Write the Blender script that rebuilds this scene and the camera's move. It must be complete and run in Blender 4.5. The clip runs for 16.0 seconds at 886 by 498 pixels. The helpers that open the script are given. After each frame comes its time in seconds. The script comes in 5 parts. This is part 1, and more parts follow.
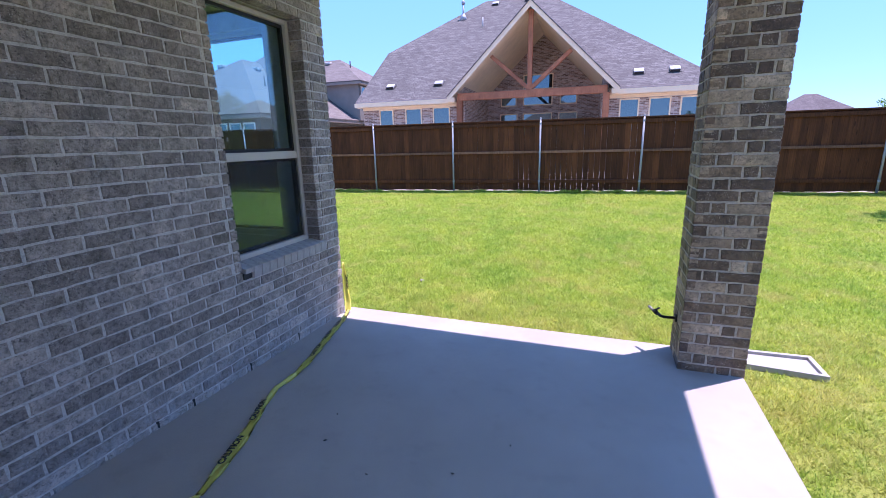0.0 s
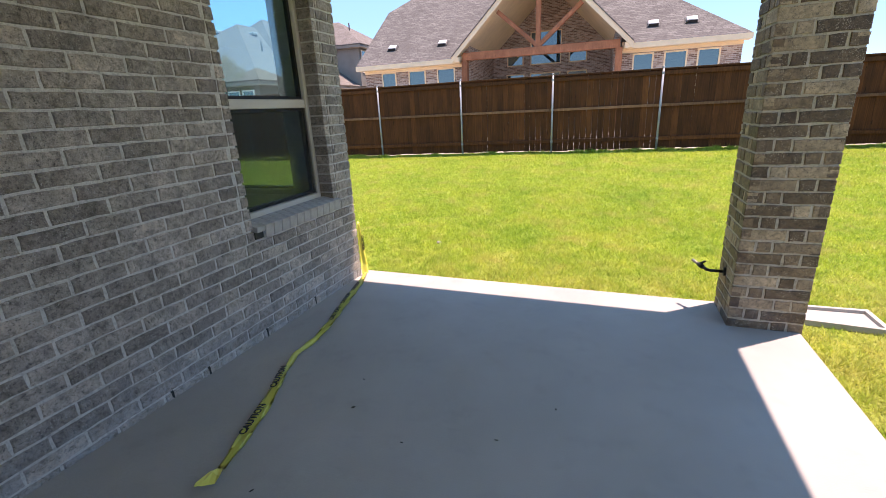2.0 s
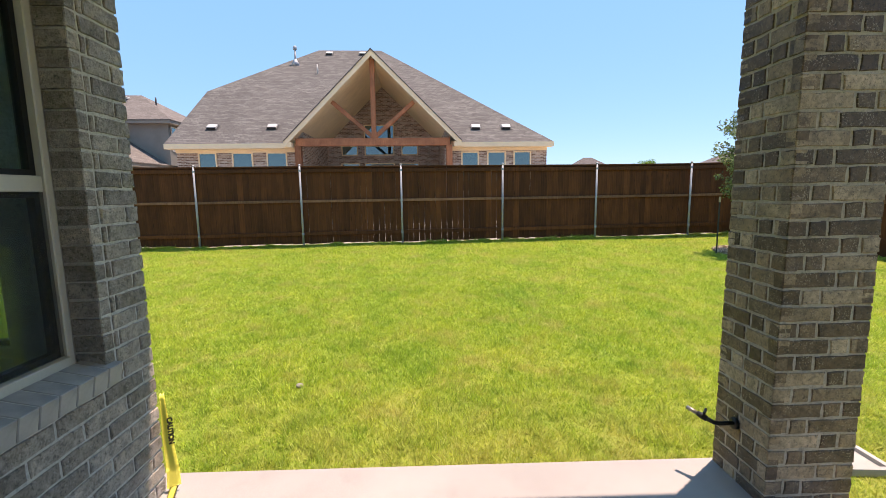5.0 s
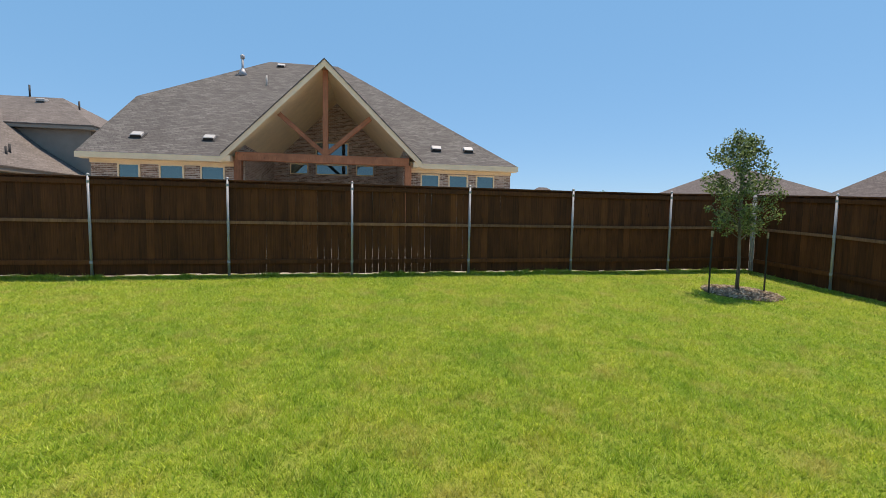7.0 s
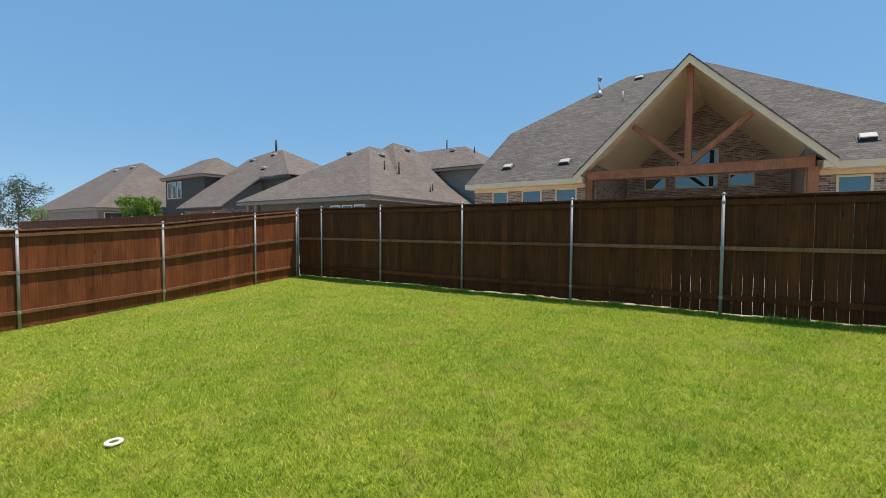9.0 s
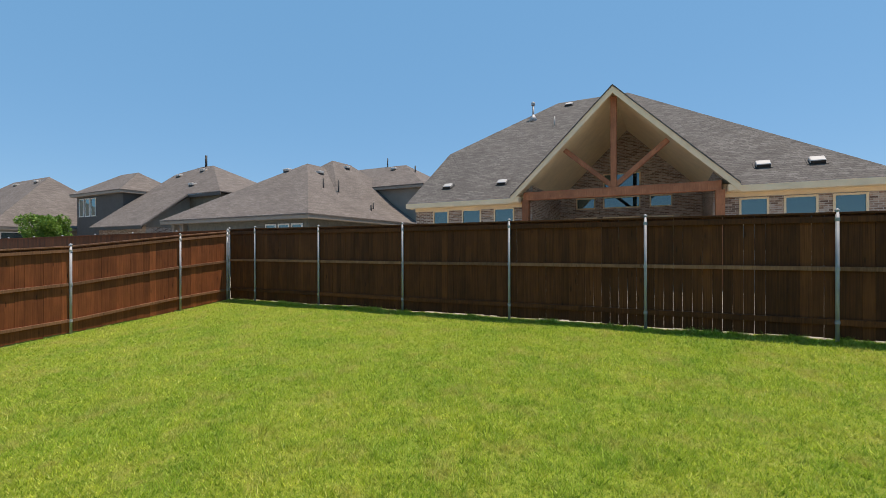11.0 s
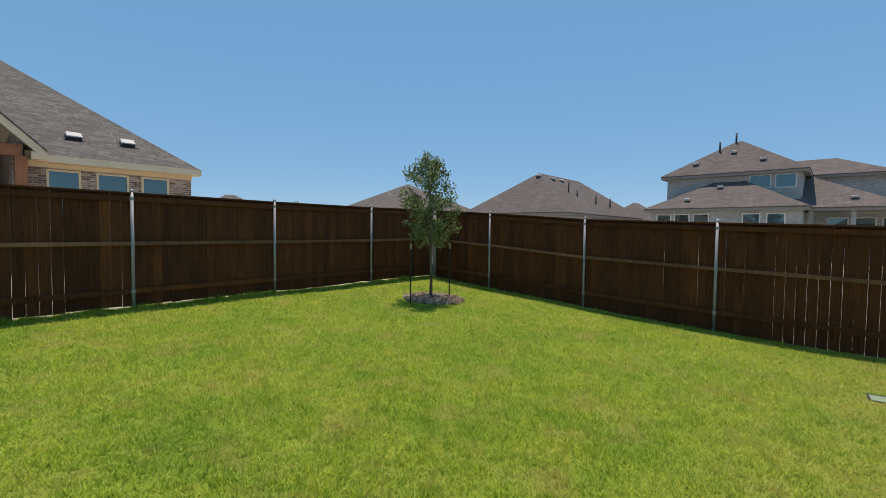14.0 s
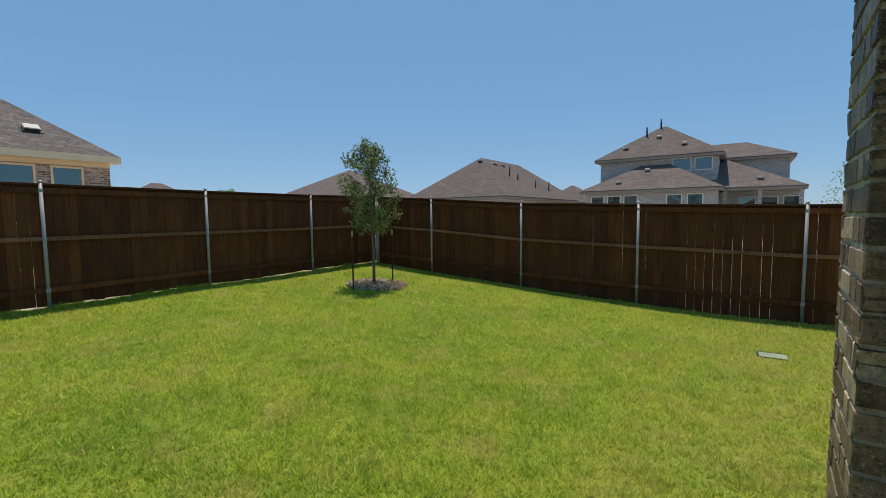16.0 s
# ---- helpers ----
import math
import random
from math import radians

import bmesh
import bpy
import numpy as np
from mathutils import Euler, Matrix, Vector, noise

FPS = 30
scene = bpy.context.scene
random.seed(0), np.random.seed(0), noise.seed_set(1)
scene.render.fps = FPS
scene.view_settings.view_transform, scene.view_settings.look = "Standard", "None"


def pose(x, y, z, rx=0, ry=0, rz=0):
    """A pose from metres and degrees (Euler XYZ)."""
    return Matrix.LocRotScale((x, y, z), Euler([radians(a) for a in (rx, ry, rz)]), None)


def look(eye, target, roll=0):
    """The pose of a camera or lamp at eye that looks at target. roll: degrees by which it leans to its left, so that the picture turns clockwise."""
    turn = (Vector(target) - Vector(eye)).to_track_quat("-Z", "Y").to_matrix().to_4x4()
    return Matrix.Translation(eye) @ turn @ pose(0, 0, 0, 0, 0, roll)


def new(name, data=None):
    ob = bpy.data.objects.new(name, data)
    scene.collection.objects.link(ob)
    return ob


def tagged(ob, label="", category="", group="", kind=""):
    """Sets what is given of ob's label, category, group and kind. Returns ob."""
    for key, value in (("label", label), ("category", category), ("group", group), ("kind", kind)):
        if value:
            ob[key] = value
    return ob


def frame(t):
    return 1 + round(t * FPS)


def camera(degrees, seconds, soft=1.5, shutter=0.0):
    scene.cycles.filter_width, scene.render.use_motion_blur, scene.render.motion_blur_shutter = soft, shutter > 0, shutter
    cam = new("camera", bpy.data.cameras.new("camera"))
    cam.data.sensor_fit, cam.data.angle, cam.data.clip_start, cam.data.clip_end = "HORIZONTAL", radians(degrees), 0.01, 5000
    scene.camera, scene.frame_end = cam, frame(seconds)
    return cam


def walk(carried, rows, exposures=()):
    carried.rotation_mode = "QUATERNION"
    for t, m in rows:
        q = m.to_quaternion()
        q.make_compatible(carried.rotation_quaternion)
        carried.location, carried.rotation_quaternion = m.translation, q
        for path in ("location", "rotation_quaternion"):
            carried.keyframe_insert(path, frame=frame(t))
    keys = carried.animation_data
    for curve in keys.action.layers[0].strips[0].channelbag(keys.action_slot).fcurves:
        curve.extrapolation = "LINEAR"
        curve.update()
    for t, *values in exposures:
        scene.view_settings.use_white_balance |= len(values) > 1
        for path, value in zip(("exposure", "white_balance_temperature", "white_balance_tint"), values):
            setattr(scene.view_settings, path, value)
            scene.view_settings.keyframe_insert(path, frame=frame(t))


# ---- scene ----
cam = camera(91.1, 16.0, soft=0.6)
PATH = [
    (0, (2.105, -3.471, 1.534), (1.492, -1.628, 1.058), -1.4),
    (0.5, (2.082, -3.447, 1.389), (1.589, -1.598, 0.807), -2.7),
    (1, (2.065, -3.438, 1.369), (1.58, -1.602, 0.742), -3.2),
    (1.5, (2.034, -3.434, 1.374), (1.516, -1.603, 0.759), -2.9),
    (2, (1.899, -3.314, 1.379), (1.271, -1.516, 0.768), -2.9),
    (2.5, (1.734, -3.215, 1.445), (1.166, -1.353, 0.984), -0.9),
    (3, (1.536, -3.211, 1.486), (1.139, -1.283, 1.131), -0.8),
    (3.5, (1.421, -3.083, 1.473), (1.039, -1.143, 1.177), -1.1),
    (4, (1.348, -2.789, 1.464), (1.051, -0.829, 1.196), -1.6),
    (4.5, (1.257, -2.467, 1.439), (1.208, -0.485, 1.171), -0.6),
    (5, (1.238, -2.126, 1.421), (1.354, -0.147, 1.158), -0.8),
    (5.2, (1.274, -1.972, 1.415), (1.409, 0.006, 1.15), -1.0),
    (7.3, (1.281, -0.398, 1.412), (1.611, 1.57, 1.277), 1.1),
    (7.5, (1.272, -0.263, 1.429), (1.498, 1.72, 1.296), 1.1),
    (8, (1.254, 0.075, 1.417), (0.906, 2.042, 1.304), 0.2),
    (8.5, (1.242, 0.399, 1.467), (0.265, 2.141, 1.374), 0.2),
    (8.7, (1.201, 0.436, 1.467), (0.056, 2.073, 1.375), 0.3),
    (10.8, (1.217, 0.516, 1.51), (0.149, 2.207, 1.51), -0.0),
    (11, (1.222, 0.499, 1.529), (0.3, 2.274, 1.528), -0.1),
    (11.5, (1.269, 0.461, 1.515), (0.711, 2.381, 1.518), -0.4),
    (12, (1.317, 0.429, 1.516), (1.215, 2.426, 1.508), -0.9),
    (12.5, (1.37, 0.423, 1.515), (1.829, 2.369, 1.485), -0.3),
    (13, (1.413, 0.4, 1.521), (2.328, 2.177, 1.46), 0.3),
    (13.5, (1.484, 0.342, 1.486), (2.736, 1.899, 1.41), 0.5),
    (14, (1.518, 0.294, 1.495), (3.004, 1.629, 1.411), 0.7),
    (14.5, (1.568, 0.253, 1.518), (3.156, 1.466, 1.427), 0.8),
    (15, (1.618, 0.205, 1.506), (3.218, 1.401, 1.405), 0.4),
    (15.5, (1.564, 0.169, 1.495), (3.189, 1.328, 1.372), 0.5),
    (16, (1.47, 0.128, 1.509), (3.106, 1.269, 1.357), -0.6),
]
EXPOSURES = [(0.0, 1.05, 5500, 46), (0.5, 1.0, 6000, 36), (1.0, 1.03, 6600, 35), (2.0, 1.17, 7050, 35), (3.5, 1.03, 7050, 34), (4.5, 0.98, 7200, 30), (5.0, 0.84, 7250, 27), (7.3, 0.2, 6950, 17), (8.5, 0.13, 6850, 15), (11.0, 0.1, 6900, 16), (12.5, 0.17, 6950, 16), (13.5, 0.22, 6950, 16), (14.0, -0.06, 6850, 15), (16.0, -0.13, 6900, 16)]
walk(cam, [(t, look(eye, target, roll)) for t, eye, target, roll in PATH], EXPOSURES)

# ---- light ----
SUN = Vector((0.225, 0.157, 1.0)).normalized()
world = bpy.data.worlds.new("world")
scene.world = world
world.use_nodes = True
sky = world.node_tree.nodes.new("ShaderNodeTexSky")
sky.sky_type, sky.sun_disc = "NISHITA", False
sky.sun_elevation, sky.sun_rotation = math.asin(SUN.z), math.atan2(SUN.x, SUN.y)
sky.air_density, sky.dust_density, sky.ozone_density = 1.0, 0.2, 1.0
sky.altitude = 1200
world.node_tree.nodes["Background"].inputs["Strength"].default_value = 0.135
even = world.node_tree.nodes.new("ShaderNodeMix")   # a dry, even blue evens out the sky's gradient
even.data_type = "RGBA"
even.inputs[0].default_value, even.inputs[7].default_value = 0.7, (0.98, 2.9, 5.15, 1)
world.node_tree.links.new(sky.outputs[0], even.inputs[6])
world.node_tree.links.new(even.outputs[2], world.node_tree.nodes["Background"].inputs["Color"])
sun = new("sun", bpy.data.lights.new("sun", "SUN"))
sun.data.energy, sun.data.angle, sun.data.color = 4.6, radians(0.53), (1.0, 0.915, 0.80)
sun.matrix_world = look(SUN * 50, (0, 0, 0))

HOUSE = pose(0, 0, 0, 0, 0, -2.0)   # the near house stands turned a little from the fence lines


# ---- materials ----
def shader(name, rough=0.7, metal=0.0, spec=0.5):
    m = bpy.data.materials.new(name)
    m.use_nodes = True
    b = m.node_tree.nodes["Principled BSDF"]
    b.inputs["Roughness"].default_value, b.inputs["Metallic"].default_value = rough, metal
    b.inputs["Specular IOR Level"].default_value = spec
    return m, m.node_tree, b


def node(nt, kind, **values):
    n = nt.nodes.new(kind)
    for key, v in values.items():
        slot = n.inputs[key.replace("_", " ")]
        if isinstance(v, bpy.types.NodeSocket):
            nt.links.new(v, slot)
        else:
            slot.default_value = v
    return n


def place(nt, scale=(1, 1, 1)):
    c = nt.nodes.new("ShaderNodeTexCoord")
    return node(nt, "ShaderNodeMapping", Vector=c.outputs["Object"], Scale=scale).outputs[0]


def ground_place(nt, scale=(1, 1, 1)):
    g = nt.nodes.new("ShaderNodeNewGeometry")
    return node(nt, "ShaderNodeMapping", Vector=g.outputs["Position"], Scale=scale).outputs[0]


def grain(nt, vector, scale, detail=4.0, rough=0.6):
    return node(nt, "ShaderNodeTexNoise", Vector=vector, Scale=scale, Detail=detail, Roughness=rough).outputs["Fac"]


def ramp(nt, fac, *stops):
    r = nt.nodes.new("ShaderNodeValToRGB")
    nt.links.new(fac, r.inputs[0])
    while len(r.color_ramp.elements) < len(stops):
        r.color_ramp.elements.new(0.5)
    for e, (at, c) in zip(r.color_ramp.elements, stops):
        e.position, e.color = at, (*(c if isinstance(c, tuple) else (c, c, c)), 1)
    return r.outputs[0]


def mix(nt, fac, a, b, how="MIX"):
    n = nt.nodes.new("ShaderNodeMix")
    n.data_type, n.blend_type = "RGBA", how
    for slot, v in ((n.inputs[0], fac), (n.inputs[6], a), (n.inputs[7], b)):
        if isinstance(v, bpy.types.NodeSocket):
            nt.links.new(v, slot)
        else:
            slot.default_value = v if isinstance(v, float) else (*v, 1)
    return n.outputs[2]


def sums(nt, op, a, b):
    n = nt.nodes.new("ShaderNodeMath")
    n.operation = op
    for slot, v in zip(n.inputs, (a, b)):
        if isinstance(v, bpy.types.NodeSocket):
            nt.links.new(v, slot)
        else:
            slot.default_value = v
    return n.outputs[0]


def bumped(nt, b, height, strength, distance=0.01):
    n = node(nt, "ShaderNodeBump", Height=height, Strength=strength, Distance=distance)
    nt.links.new(n.outputs[0], b.inputs["Normal"])


def lot(nt):
    """A number of its own for each object or loose piece."""
    o = nt.nodes.new("ShaderNodeObjectInfo").outputs["Random"]
    g = nt.nodes.new("ShaderNodeNewGeometry").outputs["Random Per Island"]
    return sums(nt, "FRACT", sums(nt, "ADD", o, g), 0.0)


def plain(name, colour, rough=0.7, metal=0.0, wear=0.12, scale=18.0, relief=0.15):
    """Paint, plastic or metal with faint dirt and grain."""
    m, nt, b = shader(name, rough, metal)
    v = place(nt)
    low = tuple(c * (1 - wear) for c in colour)
    high = tuple(min(1.0, c * (1 + wear * 0.6)) for c in colour)
    dirt = ramp(nt, grain(nt, v, scale / 8, 3), (0.3, low), (0.7, high))
    fine = ramp(nt, grain(nt, v, scale * 6, 2), (0.2, 0.88), (0.8, 1.0))
    nt.links.new(mix(nt, 0.6, dirt, fine, "MULTIPLY"), b.inputs["Base Color"])
    bumped(nt, b, grain(nt, v, scale * 8, 3), relief, 0.003)
    return m


def brick_material(name, stops, smear, salty, relief=1.0):
    """Rough fired clay: a tone for each brick, cloudy firing, pale sandy specks, dark pits, mortar smears."""
    m, nt, b = shader(name, 0.6, 0.0, 0.5)
    v = ground_place(nt)
    tone = ramp(nt, lot(nt), *stops)
    cloud = ramp(nt, grain(nt, v, 9.0, 4, 0.6), (0.3, 0.66), (0.5, 1.0), (0.7, 1.3))
    blotch = ramp(nt, grain(nt, v, 42.0, 4, 0.7), (0.34, 0.52), (0.5, 1.0), (0.66, 1.3))
    c = mix(nt, 1.0, mix(nt, 1.0, tone, cloud, "MULTIPLY"), blotch, "MULTIPLY")
    specks = sums(nt, "MULTIPLY", ramp(nt, grain(nt, v, 150.0, 2, 0.6), (0.56, 0.0), (0.66, 0.75)), ramp(nt, grain(nt, v, 13.0, 4, 0.7), (0.42, 0.0), (0.58, 1.0)))
    c = mix(nt, specks, c, smear)
    pits = ramp(nt, grain(nt, v, 95.0, 3, 0.75), (0.33, 0.28), (0.44, 1.0))
    c = mix(nt, 1.0, c, pits, "MULTIPLY")
    bloom = ramp(nt, grain(nt, v, 17.0, 6, 0.75), (0.58, 0.0), (0.8, 0.42))
    c = mix(nt, bloom, c, smear)
    foot = node(nt, "ShaderNodeMapRange", Value=node(nt, "ShaderNodeSeparateXYZ", Vector=v).outputs[2], From_Min=0.4, From_Max=0.02).outputs[0]
    salt = sums(nt, "MULTIPLY", foot, ramp(nt, grain(nt, v, 15.0, 6, 0.8), (0.42, 0.0), (0.6, salty)))
    c = mix(nt, salt, c, (0.58, 0.57, 0.56))
    nt.links.new(c, b.inputs["Base Color"])
    bumped(nt, b, sums(nt, "ADD", grain(nt, v, 110.0, 4, 0.75), grain(nt, v, 30.0, 3, 0.6)), relief, 0.01)
    return m


M_BRICK = brick_material("brick_grey", ((0.0, (0.25, 0.202, 0.168)), (0.25, (0.325, 0.265, 0.22)), (0.6, (0.39, 0.322, 0.27)), (0.85, (0.45, 0.372, 0.312)), (1.0, (0.53, 0.435, 0.36))), (0.55, 0.505, 0.45), 0.5)
M_BRICK_POST = brick_material("brick_brown", ((0.0, (0.08, 0.046, 0.025)), (0.35, (0.15, 0.094, 0.053)), (0.6, (0.225, 0.148, 0.087)), (0.82, (0.34, 0.24, 0.15)), (1.0, (0.50, 0.375, 0.25))), (0.54, 0.44, 0.33), 0.1, 0.22)


def mortar_material(name, dark, light):
    m, nt, b = shader(name, 0.95, 0.0, 0.1)
    v = ground_place(nt)
    c = ramp(nt, grain(nt, v, 9.0, 5, 0.7), (0.25, dark), (0.75, light))
    c = mix(nt, 1.0, c, ramp(nt, grain(nt, v, 60.0, 4, 0.75), (0.3, 0.62), (0.52, 1.0)), "MULTIPLY")
    nt.links.new(c, b.inputs["Base Color"])
    bumped(nt, b, sums(nt, "ADD", grain(nt, v, 220.0, 3), grain(nt, v, 45.0, 3)), 0.8, 0.008)
    return m


def concrete_material(name, dark, light, stain=0.8):
    m, nt, b = shader(name, 0.86, 0.0, 0.25)
    v = ground_place(nt)
    c = ramp(nt, grain(nt, v, 1.3, 6, 0.62), (0.3, dark), (0.7, light))
    fine = ramp(nt, grain(nt, v, 240.0, 3), (0.25, 0.86), (0.75, 1.08))
    spots = ramp(nt, grain(nt, v, 5.5, 5, 0.7), (0.3, stain), (0.46, 1.0))
    nt.links.new(mix(nt, 1.0, mix(nt, 1.0, c, fine, "MULTIPLY"), spots, "MULTIPLY"), b.inputs["Base Color"])
    swirl = node(nt, "ShaderNodeTexNoise", Vector=ground_place(nt, (6, 60, 6)), Scale=3.0, Detail=4.0).outputs["Fac"]
    bumped(nt, b, sums(nt, "ADD", swirl, grain(nt, v, 300.0, 2)), 0.18, 0.003)
    return m


def wood_material(name, dark, light, rough=0.75):
    """Stained boards: grain along z, each board a tone of its own."""
    m, nt, b = shader(name, rough, 0.0, 0.25)
    c = nt.nodes.new("ShaderNodeTexCoord").outputs["Object"]
    o = nt.nodes.new("ShaderNodeObjectInfo").outputs["Random"]
    shift = node(nt, "ShaderNodeCombineXYZ", X=sums(nt, "MULTIPLY", o, 31.0), Y=sums(nt, "MULTIPLY", o, 17.0), Z=sums(nt, "MULTIPLY", o, 53.0)).outputs[0]
    moved = node(nt, "ShaderNodeVectorMath")
    nt.links.new(c, moved.inputs[0]), nt.links.new(shift, moved.inputs[1])
    v = node(nt, "ShaderNodeMapping", Vector=moved.outputs[0], Scale=(26, 26, 1.1)).outputs[0]
    streak = grain(nt, v, 2.2, 6, 0.65)
    cloud = grain(nt, moved.outputs[0], 2.6, 3)
    base = ramp(nt, streak, (0.28, dark), (0.72, light))
    tone = ramp(nt, o, (0.0, 0.78), (0.45, 0.97), (0.88, 1.14), (0.95, 1.35), (1.0, 1.5))
    blot = ramp(nt, cloud, (0.3, 0.74), (0.7, 1.2))
    col = mix(nt, 1.0, mix(nt, 1.0, base, tone, "MULTIPLY"), blot, "MULTIPLY")
    knots = node(nt, "ShaderNodeTexVoronoi", Vector=node(nt, "ShaderNodeMapping", Vector=moved.outputs[0], Scale=(9, 9, 3.2)).outputs[0], Scale=1.0).outputs["Distance"]
    col = mix(nt, ramp(nt, knots, (0.06, 0.75), (0.13, 0.0)), col, tuple(x * 0.35 for x in dark))
    nt.links.new(col, b.inputs["Base Color"])
    bumped(nt, b, streak, 0.5, 0.006)
    return m


def courses_material(name, stops, mortar, width, height, gap, u=(1.0, 1.0), zscale=1.0, rough=0.92, relief=0.6):
    """Far brickwork or shingles: real-size courses on walls and slopes of any bearing."""
    m, nt, b = shader(name, rough, 0.0, 0.2)
    s = node(nt, "ShaderNodeSeparateXYZ", Vector=nt.nodes.new("ShaderNodeTexCoord").outputs["Object"])
    along = sums(nt, "ADD", sums(nt, "MULTIPLY", s.outputs[0], u[0]), sums(nt, "MULTIPLY", s.outputs[1], u[1]))
    v = node(nt, "ShaderNodeCombineXYZ", X=along, Y=sums(nt, "MULTIPLY", s.outputs[2], zscale)).outputs[0]
    t = node(nt, "ShaderNodeTexBrick", Vector=v, Color1=(0, 0, 0, 1), Color2=(1, 1, 1, 1), Mortar=(0.5, 0.5, 0.5, 1), Scale=1.0, Mortar_Size=gap, Brick_Width=width, Row_Height=height)
    tone = ramp(nt, t.outputs["Color"], *stops)
    obj = place(nt)
    tone = mix(nt, 1.0, tone, ramp(nt, grain(nt, obj, 11.0, 5, 0.8), (0.3, 0.6), (0.7, 1.42)), "MULTIPLY")
    tone = mix(nt, 1.0, tone, ramp(nt, grain(nt, obj, 0.6, 4), (0.3, 0.88), (0.7, 1.1)), "MULTIPLY")
    nt.links.new(mix(nt, t.outputs["Fac"], tone, mortar), b.inputs["Base Color"])
    bumped(nt, b, sums(nt, "SUBTRACT", 1.0, t.outputs["Fac"]), relief, 0.012)
    return m


def lawn_material(name, blade):
    m, nt, b = shader(name, 0.62 if blade else 0.95, 0.0, 0.3 if blade else 0.05)
    v = ground_place(nt)
    patch = grain(nt, v, 0.95, 5, 0.6)
    clump = grain(nt, v, 5.0, 4, 0.65)
    fine = grain(nt, v, 60.0, 3, 0.7)
    tuft = grain(nt, v, 19.0, 4, 0.7)
    green = ramp(nt, patch, (0.32, (0.318, 0.465, 0.049)), (0.46, (0.393, 0.517, 0.055)), (0.56, (0.448, 0.548, 0.063)), (0.68, (0.505, 0.57, 0.079)))
    tint = ramp(nt, clump, (0.28, (0.80, 0.88, 0.82)), (0.5, (1.0, 1.0, 1.0)), (0.72, (1.14, 1.07, 1.05)))
    c = mix(nt, 1.0, green, tint, "MULTIPLY")
    c = mix(nt, 1.0, c, ramp(nt, fine, (0.3, 0.8), (0.7, 1.18)), "MULTIPLY")
    c = mix(nt, 1.0, c, ramp(nt, tuft, (0.33, (0.66, 0.74, 0.68)), (0.5, (1.0, 1.0, 1.0)), (0.66, (1.2, 1.15, 1.25))), "MULTIPLY")
    if blade:
        c = mix(nt, 1.0, c, ramp(nt, nt.nodes.new("ShaderNodeNewGeometry").outputs["Random Per Island"], (0.0, (0.5, 0.62, 0.5)), (0.4, (0.95, 0.98, 0.95)), (0.85, (1.28, 1.2, 1.25)), (1.0, (1.65, 1.42, 3.8))), "MULTIPLY")
    straw = ramp(nt, grain(nt, v, 2.1, 6, 0.72), (0.5, 0.0), (0.68, 0.7))
    edge = node(nt, "ShaderNodeMapRange", Value=node(nt, "ShaderNodeSeparateXYZ", Vector=v).outputs[1], From_Min=1.3, From_Max=0.1).outputs[0]
    thin_turf = sums(nt, "MULTIPLY", edge, ramp(nt, grain(nt, v, 3.4, 6, 0.75), (0.42, 0.06), (0.62, 0.62)))
    c = mix(nt, sums(nt, "MAXIMUM", straw, thin_turf), c, (0.58, 0.50, 0.15))
    if not blade:
        c = mix(nt, 0.6, c, (0.10, 0.125, 0.024))
        s = node(nt, "ShaderNodeSeparateXYZ", Vector=v)
        over = sums(nt, "MAXIMUM", sums(nt, "GREATER_THAN", s.outputs[1], 8.70), sums(nt, "GREATER_THAN", sums(nt, "ABSOLUTE", s.outputs[0], 0.0), 10.45))
        # pale soil shows under the boards; its unseen spread is added to bounce light
        bounce_soil = ramp(nt, tuft, (0.36, (0.09, 0.075, 0.05)), (0.44, (0.38, 0.335, 0.265)), (0.7, (0.56, 0.505, 0.42)))
        c = mix(nt, over, c, bounce_soil)
        bumped(nt, b, sums(nt, "ADD", fine, clump), 0.8, 0.03)
    nt.links.new(c, b.inputs["Base Color"])
    if blade:
        b.inputs["Subsurface Weight"].default_value = 0.0
        thin = node(nt, "ShaderNodeBsdfTranslucent", Color=c)
        both = nt.nodes.new("ShaderNodeMixShader")
        both.inputs[0].default_value = 0.45
        nt.links.new(b.outputs[0], both.inputs[1]), nt.links.new(thin.outputs[0], both.inputs[2])
        nt.links.new(both.outputs[0], nt.nodes["Material Output"].inputs[0])
    return m


def leaf_material(name, dark, light):
    m, nt, b = shader(name, 0.5, 0.0, 0.4)
    c = ramp(nt, nt.nodes.new("ShaderNodeNewGeometry").outputs["Random Per Island"], (0.0, dark), (1.0, light))
    nt.links.new(c, b.inputs["Base Color"])
    thin = node(nt, "ShaderNodeBsdfTranslucent", Color=c)
    both = nt.nodes.new("ShaderNodeMixShader")
    both.inputs[0].default_value = 0.3
    nt.links.new(b.outputs[0], both.inputs[1]), nt.links.new(thin.outputs[0], both.inputs[2])
    nt.links.new(both.outputs[0], nt.nodes["Material Output"].inputs[0])
    return m


